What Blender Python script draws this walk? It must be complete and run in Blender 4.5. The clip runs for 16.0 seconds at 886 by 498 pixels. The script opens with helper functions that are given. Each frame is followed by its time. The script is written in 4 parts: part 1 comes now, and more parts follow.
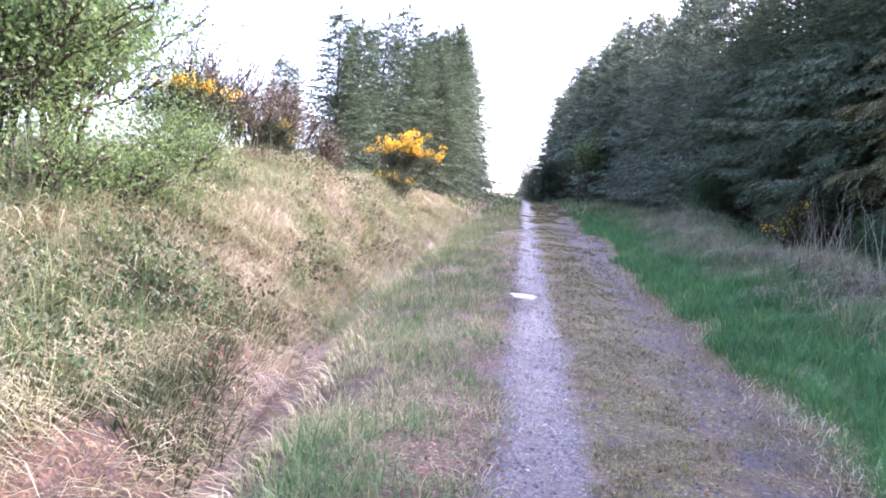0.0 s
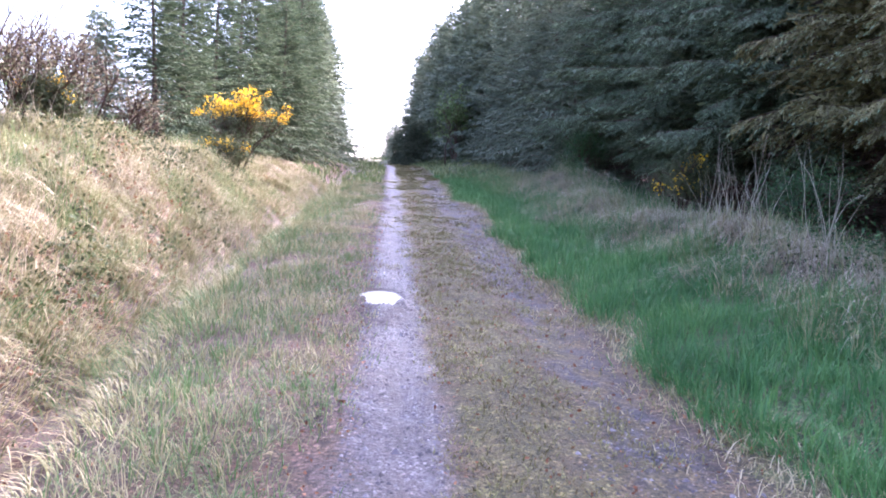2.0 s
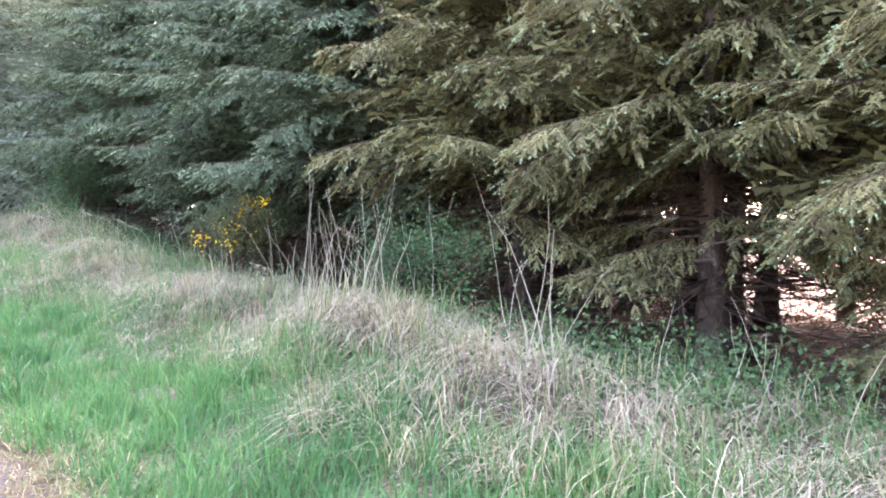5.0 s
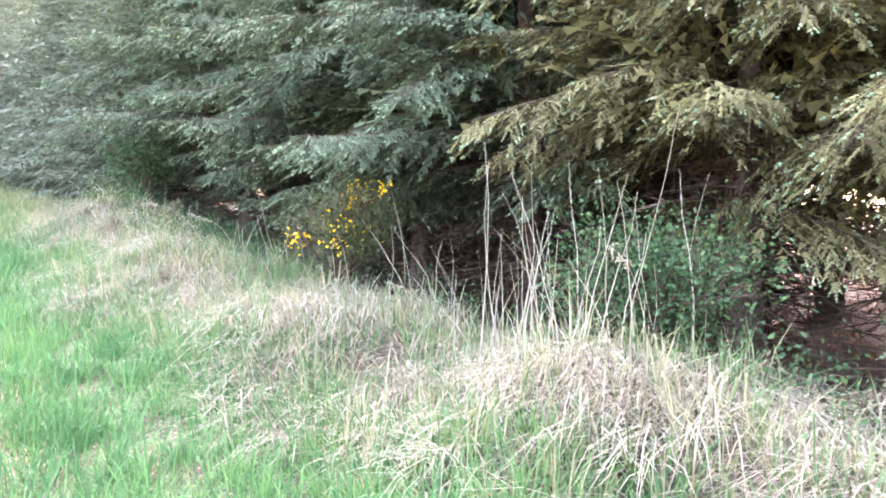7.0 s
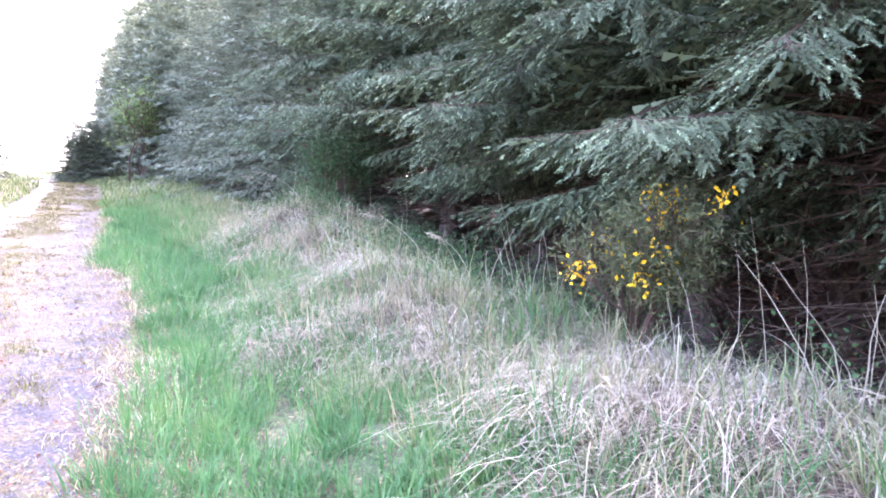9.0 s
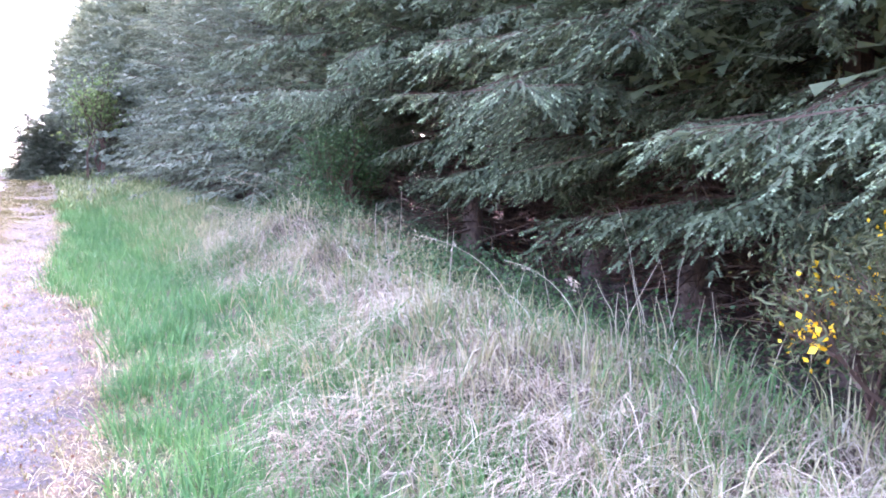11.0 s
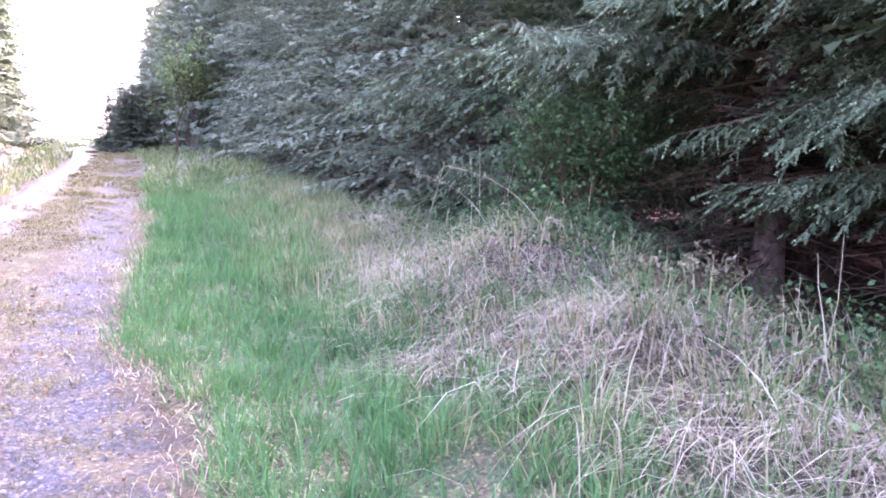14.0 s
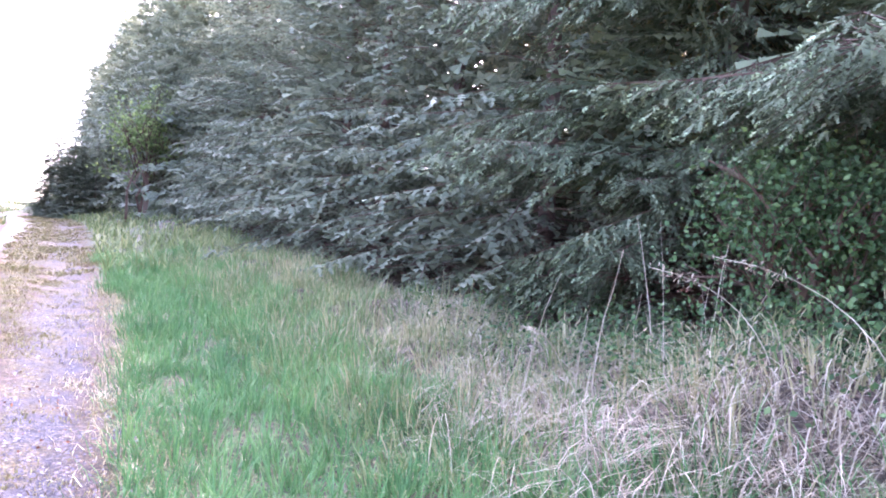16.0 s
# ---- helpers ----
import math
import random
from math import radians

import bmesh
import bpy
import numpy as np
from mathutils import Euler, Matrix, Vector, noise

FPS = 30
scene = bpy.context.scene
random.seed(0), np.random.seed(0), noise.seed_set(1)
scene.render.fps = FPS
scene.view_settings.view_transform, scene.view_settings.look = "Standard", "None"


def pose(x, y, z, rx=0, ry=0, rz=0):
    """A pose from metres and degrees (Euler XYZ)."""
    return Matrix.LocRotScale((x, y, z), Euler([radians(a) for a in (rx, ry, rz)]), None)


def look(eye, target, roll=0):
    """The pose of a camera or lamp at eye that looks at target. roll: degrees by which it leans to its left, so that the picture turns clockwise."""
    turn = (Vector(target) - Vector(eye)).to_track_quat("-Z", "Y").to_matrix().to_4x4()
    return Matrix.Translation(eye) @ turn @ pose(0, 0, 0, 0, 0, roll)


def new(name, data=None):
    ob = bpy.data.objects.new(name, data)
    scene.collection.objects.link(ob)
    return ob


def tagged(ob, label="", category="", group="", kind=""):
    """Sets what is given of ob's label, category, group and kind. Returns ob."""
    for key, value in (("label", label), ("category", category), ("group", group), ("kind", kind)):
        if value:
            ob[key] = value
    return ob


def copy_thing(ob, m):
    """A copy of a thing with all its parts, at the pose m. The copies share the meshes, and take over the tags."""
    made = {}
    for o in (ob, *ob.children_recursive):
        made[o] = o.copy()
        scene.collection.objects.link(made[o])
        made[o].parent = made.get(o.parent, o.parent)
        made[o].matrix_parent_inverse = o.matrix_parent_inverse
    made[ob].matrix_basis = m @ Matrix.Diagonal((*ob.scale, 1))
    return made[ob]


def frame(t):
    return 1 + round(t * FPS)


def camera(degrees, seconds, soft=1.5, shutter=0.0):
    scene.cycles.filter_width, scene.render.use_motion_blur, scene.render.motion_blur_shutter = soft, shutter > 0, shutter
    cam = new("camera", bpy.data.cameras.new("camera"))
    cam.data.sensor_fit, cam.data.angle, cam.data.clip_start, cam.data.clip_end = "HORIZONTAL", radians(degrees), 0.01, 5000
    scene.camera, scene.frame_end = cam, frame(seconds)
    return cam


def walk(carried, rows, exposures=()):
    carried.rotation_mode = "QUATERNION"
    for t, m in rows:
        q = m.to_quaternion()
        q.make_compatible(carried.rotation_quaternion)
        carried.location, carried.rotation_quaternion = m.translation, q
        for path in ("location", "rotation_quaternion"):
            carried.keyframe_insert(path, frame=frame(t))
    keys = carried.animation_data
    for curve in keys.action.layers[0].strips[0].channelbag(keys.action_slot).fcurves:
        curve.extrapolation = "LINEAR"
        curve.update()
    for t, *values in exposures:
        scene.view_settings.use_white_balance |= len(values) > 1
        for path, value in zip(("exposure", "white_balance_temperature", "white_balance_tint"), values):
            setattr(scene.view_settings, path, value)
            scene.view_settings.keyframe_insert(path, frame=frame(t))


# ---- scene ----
LENS = 60.8
cam = camera(LENS, 16.0, soft=1.9)
PATH = [
    (0.0, pose(0.000, 0.000, 1.500, 89.00, -5.60, 5.80)),
    (0.5, pose(0.006, 0.570, 1.563, 89.10, -7.80, -0.50)),
    (1.0, pose(0.099, 1.223, 1.615, 89.70, -4.70, -2.20)),
    (1.5, pose(0.099, 1.867, 1.657, 87.70, -4.10, -3.50)),
    (2.0, pose(0.147, 2.547, 1.700, 87.00, -2.80, -4.10)),
    (2.5, pose(0.159, 3.160, 1.784, 86.80, -5.30, -4.80)),
    (3.0, pose(0.197, 3.840, 1.868, 88.90, -2.90, -16.30)),
    (3.5, pose(0.255, 4.531, 1.899, 88.20, -2.60, -22.90)),
    (6.0, pose(1.396, 7.579, 2.172, 92.10, 0.50, -47.50)),
    (6.5, pose(1.531, 8.236, 2.214, 91.30, 0.50, -47.00)),
    (7.0, pose(1.647, 8.870, 2.308, 89.10, -0.70, -36.80)),
    (7.5, pose(1.665, 9.537, 2.361, 89.20, -0.60, -33.60)),
    (8.0, pose(1.737, 10.187, 2.403, 89.30, -0.50, -24.40)),
    (10.5, pose(2.029, 12.549, 2.681, 87.90, -1.78, -26.25)),
    (11.0, pose(1.973, 13.161, 2.726, 88.00, -0.51, -27.49)),
    (11.5, pose(2.011, 13.864, 2.782, 88.40, 0.13, -26.00)),
    (12.0, pose(1.990, 14.499, 2.804, 88.90, -0.97, -25.67)),
    (12.5, pose(2.035, 15.166, 2.861, 87.70, -0.60, -22.98)),
    (13.0, pose(2.041, 15.771, 2.912, 88.21, -3.33, -20.41)),
    (13.5, pose(2.030, 16.425, 2.956, 86.30, -1.69, -22.65)),
    (14.0, pose(2.036, 17.047, 3.029, 86.40, -2.57, -21.93)),
    (14.5, pose(1.937, 17.706, 3.088, 87.70, -1.24, -24.67)),
    (15.0, pose(1.873, 18.321, 3.118, 89.70, -2.86, -25.62)),
    (15.5, pose(1.729, 18.953, 3.156, 92.10, -2.47, -25.73)),
    (16.0, pose(1.665, 19.535, 3.158, 91.70, -2.79, -26.43)),
]
walk(cam, PATH, exposures=[(0.0, 3.18, 5560, 32), (2.5, 3.35, 5580, 31), (3.7, 3.7, 5850, 19), (6.0, 5.42, 7000, 29), (7.5, 5.45, 6800, 24), (8.2, 5.25, 6300, 31), (10.4, 5.13, 6080, 41), (12.5, 5.07, 6080, 45), (13.5, 4.84, 6080, 47), (16.0, 4.98, 6080, 44)])

# ---- daylight: hazy bright sky, soft sun ahead over the spruces ----
SUN_ELEV, SUN_AZ = 43.0, 50.0          # azimuth clockwise from the track's direction (+y)
world = bpy.data.worlds.new("hazy_sky")
scene.world = world
world.use_nodes = True
wn = world.node_tree.nodes
sky = wn.new("ShaderNodeTexSky")
sky.sky_type = "NISHITA"
sky.sun_disc = False
sky.sun_elevation, sky.sun_rotation = radians(SUN_ELEV), radians(SUN_AZ)
sky.dust_density, sky.air_density, sky.ozone_density = 6.0, 1.0, 1.0
world.node_tree.links.new(sky.outputs["Color"], wn["Background"].inputs["Color"])
wn["Background"].inputs["Strength"].default_value = 0.15
sun_data = bpy.data.lights.new("sun", "SUN")
sun_data.energy, sun_data.angle, sun_data.color = 1.6, radians(5.0), (1.0, 0.94, 0.84)
sun = new("sun", sun_data)
_a, _e = radians(SUN_AZ), radians(SUN_ELEV)
sun.matrix_world = look((60 * math.sin(_a) * math.cos(_e), 60 * math.cos(_a) * math.cos(_e), 60 * math.sin(_e)), (0, 0, 0))

# ---- materials ----
def ramp(nt, stops, fac=None, mode="LINEAR"):
    r = nt.nodes.new("ShaderNodeValToRGB")
    r.color_ramp.interpolation = mode
    els = r.color_ramp.elements
    while len(els) < len(stops):
        els.new(0.5)
    for el, (p, c) in zip(els, stops):
        el.position, el.color = p, (*c, 1)
    if fac is not None:
        nt.links.new(fac, r.inputs["Fac"])
    return r.outputs["Color"]


def noise_tex(nt, scale, detail=4.0, rough=0.55, vec=None):
    n = nt.nodes.new("ShaderNodeTexNoise")
    n.inputs["Scale"].default_value, n.inputs["Detail"].default_value = scale, detail
    n.inputs["Roughness"].default_value = rough
    if vec is None:
        vec = nt.nodes.new("ShaderNodeNewGeometry").outputs["Position"]
    nt.links.new(vec, n.inputs["Vector"])
    return n.outputs["Fac"]


def mixed(nt, fac, a, b, mode="MIX"):
    m = nt.nodes.new("ShaderNodeMix")
    m.data_type, m.blend_type = "RGBA", mode
    for sock, v in ((m.inputs["Factor"], fac), (m.inputs["A"], a), (m.inputs["B"], b)):
        if hasattr(v, "is_output"):
            nt.links.new(v, sock)
        elif isinstance(v, (int, float)):
            sock.default_value = v
        else:
            sock.default_value = (*v, 1)
    for sock, v in ((m.inputs[6], a), (m.inputs[7], b)):
        if hasattr(v, "is_output"):
            nt.links.new(v, sock)
        else:
            sock.default_value = (*v, 1)
    return m.outputs[2]


def math_node(nt, op, a, b=0.0):
    m = nt.nodes.new("ShaderNodeMath")
    m.operation = op
    for sock, v in zip(m.inputs, (a, b)):
        if hasattr(v, "is_output"):
            nt.links.new(v, sock)
        else:
            sock.default_value = v
    return m.outputs[0]


def bump(nt, height, strength, distance, bsdf):
    b = nt.nodes.new("ShaderNodeBump")
    b.inputs["Strength"].default_value, b.inputs["Distance"].default_value = strength, distance
    nt.links.new(height, b.inputs["Height"])
    nt.links.new(b.outputs["Normal"], bsdf.inputs["Normal"])


def material(name, rough=0.8):
    m = bpy.data.materials.new(name)
    m.use_nodes = True
    bsdf = m.node_tree.nodes["Principled BSDF"]
    bsdf.inputs["Roughness"].default_value = rough
    return m, m.node_tree, bsdf


def leafy(name, stops, rough=0.55, through_light=0.3, patch=1.2, patch_tone=0.35, gloss=0.22):
    """Blades, needles and leaves: a tone per island, drifting in patches, with light shining through."""
    m, nt, bsdf = material(name, rough)
    geo = nt.nodes.new("ShaderNodeNewGeometry")
    drift = noise_tex(nt, patch, 3.0)
    fac = math_node(nt, "ADD", math_node(nt, "MULTIPLY", geo.outputs["Random Per Island"], 1 - patch_tone),
                    math_node(nt, "MULTIPLY", math_node(nt, "SUBTRACT", drift, 0.25), 2 * patch_tone))
    col = ramp(nt, stops, fac)
    nt.links.new(col, bsdf.inputs["Base Color"])
    bsdf.inputs["Specular IOR Level"].default_value = gloss
    if through_light:
        tr = nt.nodes.new("ShaderNodeBsdfTranslucent")
        nt.links.new(col, tr.inputs["Color"])
        mix = nt.nodes.new("ShaderNodeMixShader")
        mix.inputs[0].default_value = through_light
        nt.links.new(bsdf.outputs[0], mix.inputs[1])
        nt.links.new(tr.outputs[0], mix.inputs[2])
        nt.links.new(mix.outputs[0], nt.nodes["Material Output"].inputs["Surface"])
    return m


M_GREEN = leafy("verge_grass", [(0.0, (0.03, 0.085, 0.029)), (0.45, (0.062, 0.165, 0.054)), (0.8, (0.12, 0.25, 0.078)), (1.0, (0.27, 0.28, 0.125))], 0.5, 0.35, 1.1, 0.5)
M_STRAW = leafy("dead_straw", [(0.0, (0.10, 0.078, 0.056)), (0.35, (0.25, 0.21, 0.145)), (0.7, (0.40, 0.35, 0.255)), (1.0, (0.58, 0.53, 0.42))], 0.6, 0.3, 1.6)
M_STRAWGREEN = leafy("straw_and_grass", [(0.0, (0.05, 0.12, 0.035)), (0.38, (0.10, 0.17, 0.06)), (0.6, (0.26, 0.24, 0.12)), (1.0, (0.50, 0.44, 0.28))], 0.6, 0.3, 1.3, 0.5)
M_BANK = leafy("bank_grass", [(0.0, (0.17, 0.085, 0.04)), (0.22, (0.14, 0.16, 0.055)), (0.45, (0.28, 0.25, 0.13)), (0.7, (0.47, 0.40, 0.26)), (1.0, (0.68, 0.61, 0.46))], 0.6, 0.3, 1.1, 0.5)
M_MOSS = leafy("trampled_grass", [(0.0, (0.11, 0.065, 0.035)), (0.4, (0.14, 0.125, 0.05)), (0.75, (0.19, 0.19, 0.075)), (1.0, (0.38, 0.32, 0.19))], 0.7, 0.2, 2.0)
M_NEEDLE = leafy("spruce_needles", [(0.0, (0.032, 0.048, 0.026)), (0.5, (0.082, 0.110, 0.060)), (0.85, (0.14, 0.175, 0.10)), (1.0, (0.22, 0.26, 0.16))], 0.65, 0.22, 0.7, 0.35, 0.1)
M_NEEDLE_OLIVE = leafy("spruce_needles_olive", [(0.0, (0.055, 0.048, 0.022)), (0.5, (0.14, 0.128, 0.055)), (1.0, (0.28, 0.255, 0.115))], 0.65, 0.25, 0.8, 0.35, 0.1)
# Lighter needle colour for the further trees, with the haze over them painted in.
M_NEEDLE_HAZED = leafy("hazed_needles", [(0.0, (0.055, 0.073, 0.045)), (0.5, (0.12, 0.145, 0.092)), (1.0, (0.26, 0.29, 0.195))], 0.65, 0.28, 0.7, 0.35, 0.12)
M_TIP = leafy("spruce_tips", [(0.0, (0.17, 0.25, 0.13)), (1.0, (0.32, 0.40, 0.24))], 0.6, 0.35, 1.0, 0.35, 0.1)
M_TWIG = leafy("dead_twigs", [(0.0, (0.032, 0.019, 0.013)), (0.6, (0.075, 0.046, 0.031)), (1.0, (0.16, 0.12, 0.09))], 0.85, 0.0, 1.5)
M_WILLOW = leafy("willow_leaves", [(0.0, (0.04, 0.07, 0.022)), (0.5, (0.11, 0.17, 0.05)), (1.0, (0.26, 0.33, 0.12))], 0.5, 0.4, 1.0)
M_BRAMBLE = leafy("bramble_leaves", [(0.0, (0.018, 0.042, 0.016)), (0.6, (0.045, 0.095, 0.034)), (1.0, (0.12, 0.18, 0.065))], 0.5, 0.25, 1.5, 0.35, 0.15)
M_GORSE = leafy("gorse_spines", [(0.0, (0.035, 0.045, 0.02)), (0.6, (0.075, 0.09, 0.035)), (1.0, (0.16, 0.15, 0.07))], 0.6, 0.15, 2.0)
M_FLOWER = leafy("gorse_flowers", [(0.0, (0.75, 0.38, 0.01)), (0.6, (0.85, 0.52, 0.015)), (1.0, (0.90, 0.66, 0.05))], 0.5, 0.3, 2.0)
M_BROWNLEAF = leafy("dead_bracken", [(0.0, (0.08, 0.03, 0.016)), (0.5, (0.18, 0.075, 0.036)), (1.0, (0.32, 0.17, 0.09))], 0.7, 0.3, 2.0)
M_STONE = leafy("gravel_stones", [(0.0, (0.028, 0.023, 0.026)), (0.5, (0.075, 0.067, 0.08)), (0.85, (0.16, 0.147, 0.162)), (1.0, (0.42, 0.40, 0.39))], 0.5, 0.0, 3.0, 0.2, 0.35)
M_RUSH = leafy("rush_blades", [(0.0, (0.06, 0.10, 0.035)), (0.5, (0.15, 0.20, 0.075)), (1.0, (0.34, 0.34, 0.17))], 0.5, 0.35, 1.0)
M_HEATH = leafy("brown_heath", [(0.0, (0.07, 0.055, 0.033)), (0.6, (0.16, 0.13, 0.075)), (1.0, (0.30, 0.27, 0.16))], 0.75, 0.2, 1.5)


def bark():
    m, nt, bsdf = material("spruce_bark", 0.9)
    n = noise_tex(nt, 14, 6.0, 0.65)
    nt.links.new(ramp(nt, [(0.3, (0.035, 0.022, 0.016)), (0.55, (0.09, 0.058, 0.042)), (0.8, (0.17, 0.13, 0.10))], n), bsdf.inputs["Base Color"])
    bump(nt, n, 0.8, 0.02, bsdf)
    return m


def water(name, tint, rough, ripple):
    m, nt, bsdf = material(name, rough)
    bsdf.inputs["Base Color"].default_value = (*tint, 1)
    bsdf.inputs["IOR"].default_value = 1.33
    bsdf.inputs["Specular IOR Level"].default_value = 0.8 if rough < 0.35 else 0.2
    bump(nt, noise_tex(nt, 14, 3.0), ripple, 0.01, bsdf)
    return m


def ground_material():
    """Bands across the track by the distance from its left wheel rut, broken up by noise."""
    m, nt, bsdf = material("forest_ground", 0.85)
    uv = nt.nodes.new("ShaderNodeUVMap")
    sep = nt.nodes.new("ShaderNodeSeparateXYZ")
    nt.links.new(uv.outputs["UV"], sep.inputs[0])
    wob = math_node(nt, "MULTIPLY", math_node(nt, "SUBTRACT", noise_tex(nt, 1.7, 5.0, 0.65), 0.5), 0.55)
    u = math_node(nt, "ADD", sep.outputs["X"], wob)
    fac = math_node(nt, "MULTIPLY", math_node(nt, "ADD", u, 8.0), 1 / 16)

    def at(x):
        return (x + 8.0) / 16
    soil, litter = (0.075, 0.05, 0.033), (0.065, 0.026, 0.015)
    mud, dry = (0.060, 0.032, 0.024), (0.09, 0.072, 0.042)
    gravel, brown, moss = (0.066, 0.060, 0.071), (0.060, 0.039, 0.024), (0.062, 0.055, 0.022)
    green = (0.05, 0.085, 0.028)
    # From 5.6 to 7 m the shade under the boughs is painted in.
    bands = ramp(nt, [(at(-8), soil), (at(-3), (0.12, 0.09, 0.045)), (at(-2.25), mud), (at(-1.65), mud), (at(-1.4), dry), (at(-0.3), (0.075, 0.063, 0.034)),
                      (at(-0.04), brown), (at(0.06), gravel), (at(0.38), gravel), (at(0.5), brown), (at(0.95), moss), (at(1.3), brown), (at(1.42), (0.042, 0.039, 0.047)),
                      (at(1.72), (0.042, 0.039, 0.047)), (at(1.95), brown), (at(2.15), green), (at(3.4), green), (at(4.4), soil), (at(5.6), (0.042, 0.027, 0.019)), (at(7.0), (0.05, 0.03, 0.02)), (at(7.97), litter)], fac)
    bands2 = ramp(nt, [(at(-8), (0.11, 0.10, 0.045)), (at(-2.3), (0.10, 0.055, 0.03)), (at(-1.5), (0.07, 0.045, 0.03)), (at(-0.3), (0.10, 0.06, 0.04)), (at(0.06), (0.06, 0.048, 0.048)),
                       (at(0.4), (0.056, 0.048, 0.05)), (at(0.6), (0.072, 0.068, 0.026)), (at(1.3), (0.078, 0.070, 0.028)), (at(1.9), (0.085, 0.060, 0.034)), (at(2.3), (0.10, 0.095, 0.045)), (at(4.4), soil), (at(7.0), (0.05, 0.03, 0.02)), (at(7.97), (0.11, 0.042, 0.022))], fac)
    bands = mixed(nt, ramp(nt, [(0.42, (0, 0, 0)), (0.58, (1, 1, 1))], noise_tex(nt, 3.6, 5.0, 0.7)), bands, bands2)
    fine = noise_tex(nt, 26, 6.0, 0.7)
    coarse = noise_tex(nt, 3.1, 4.0)
    col = mixed(nt, 1.0, bands, ramp(nt, [(0.25, (0.28, 0.26, 0.25)), (0.48, (0.95, 0.95, 0.95)), (0.75, (1.9, 1.85, 1.75))], fine), "MULTIPLY")
    col = mixed(nt, 1.0, col, ramp(nt, [(0.3, (0.7, 0.66, 0.6)), (0.6, (1.1, 1.08, 1.05))], coarse), "MULTIPLY")
    cell = nt.nodes.new("ShaderNodeTexVoronoi")
    cell.inputs["Scale"].default_value = 62
    nt.links.new(nt.nodes.new("ShaderNodeNewGeometry").outputs["Position"], cell.inputs["Vector"])
    chip = nt.nodes.new("ShaderNodeSeparateColor")
    nt.links.new(cell.outputs["Color"], chip.inputs[0])
    col = mixed(nt, 1.0, col, ramp(nt, [(0.0, (0.4, 0.4, 0.4)), (0.6, (1.0, 1.0, 1.0)), (0.9, (1.35, 1.35, 1.4)), (1.0, (2.6, 2.6, 2.7))], chip.outputs[0]), "MULTIPLY")
    nt.links.new(col, bsdf.inputs["Base Color"])
    wet = ramp(nt, [(at(-2.3), (0.85,) * 3), (at(-2.1), (0.55,) * 3), (at(-1.8), (0.55,) * 3), (at(-1.5), (0.9,) * 3), (at(-0.05), (0.9,) * 3), (at(0.1), (0.58,) * 3),
                    (at(0.42), (0.58,) * 3), (at(0.6), (0.92,) * 3), (at(1.45), (0.85,) * 3), (at(1.7), (0.85,) * 3), (at(2.0), (0.9,) * 3)], fac)
    nt.links.new(wet, bsdf.inputs["Roughness"])
    bump(nt, math_node(nt, "ADD", noise_tex(nt, 60, 5.0, 0.7), fine), 0.9, 0.02, bsdf)
    return m


M_BARK = bark()
M_PUDDLE = water("puddle_water", (0.05, 0.045, 0.04), 0.3, 0.35)
M_DITCH = water("ditch_water", (0.045, 0.024, 0.016), 0.4, 0.6)
M_GROUND = ground_material()

# ---- terrain ----
RNG = np.random.default_rng(7)
_TAB = np.random.default_rng(3).random((256, 256))


def vnoise(x, y, scale, seed=0):
    """Smooth value noise, -1 to 1."""
    x, y = np.asarray(x, float) / scale + seed * 17.3, np.asarray(y, float) / scale + seed * 31.7
    xi, yi = np.floor(x).astype(int), np.floor(y).astype(int)
    fx, fy = x - xi, y - yi
    fx, fy = fx * fx * (3 - 2 * fx), fy * fy * (3 - 2 * fy)
    a, b = _TAB[xi % 256, yi % 256], _TAB[(xi + 1) % 256, yi % 256]
    c, d = _TAB[xi % 256, (yi + 1) % 256], _TAB[(xi + 1) % 256, (yi + 1) % 256]
    return 2 * ((a * (1 - fx) + b * fx) * (1 - fy) + (c * (1 - fx) + d * fx) * fy) - 1


def bend(y):
    """The track runs straight and swings to the left far off."""
    y = np.asarray(y, float)
    k = np.clip(y - 45, 0, 30)
    return -0.010 * k * k - 0.6 * np.clip(y - 75, 0, 200)


def row_bend(y):
    """The rows of trees swing only gently."""
    y = np.asarray(y, float)
    k = np.clip(y - 36, 0, 45)
    return -0.0010 * k * k - 0.09 * np.clip(y - 81, 0, None)


def rise(y):
    """The hill along the track: a steady climb that eases off far ahead and behind."""
    return np.interp(y, [-600, -60, -25, 0, 52, 75, 110, 900], [-4, -3.2, -1.9, 0, 4.42, 5.6, 6.0, 2.0])


PROFILE_X = [-60, -9, -5.2, -4.3, -3.4, -2.8, -2.35, -2.1, -1.85, -1.6, -1.1, -0.5, 0, 0.25, 0.5, 0.95, 1.4, 1.65, 2.0, 2.7, 3.4, 4.2, 5.0, 6.0, 7.5, 12.0, 20.0, 60]
PROFILE_Z = [1.0, 1.2, 1.25, 1.1, 0.82, 0.42, -0.02, -0.36, -0.40, -0.24, -0.10, -0.03, -0.012, -0.03, -0.005, 0.025, 0.0, -0.015, 0.01, 0.06, 0.18, 0.46, 0.50, 0.34, 0.22, 0.30, 0.45, 0.8]
MOUNDS = [(4.5, 11.4, 0.28, 0.75), (4.8, 21.9, 0.52, 0.9), (4.5, 20.4, 0.16, 0.6), (4.3, 14.2, 0.10, 0.6), (4.4, 17.4, 0.12, 0.7), (-3.9, 10.4, 0.25, 1.0), (-3.7, 14.6, 0.2, 0.9)]   # x, y, height, radius
PUDDLES = [(0.12, 9.85, 0.175, 0.55), (0.1, 20.2, 0.17, 0.5), (0.16, 22.6, 0.14, 0.6)]   # x, y, half width, half length


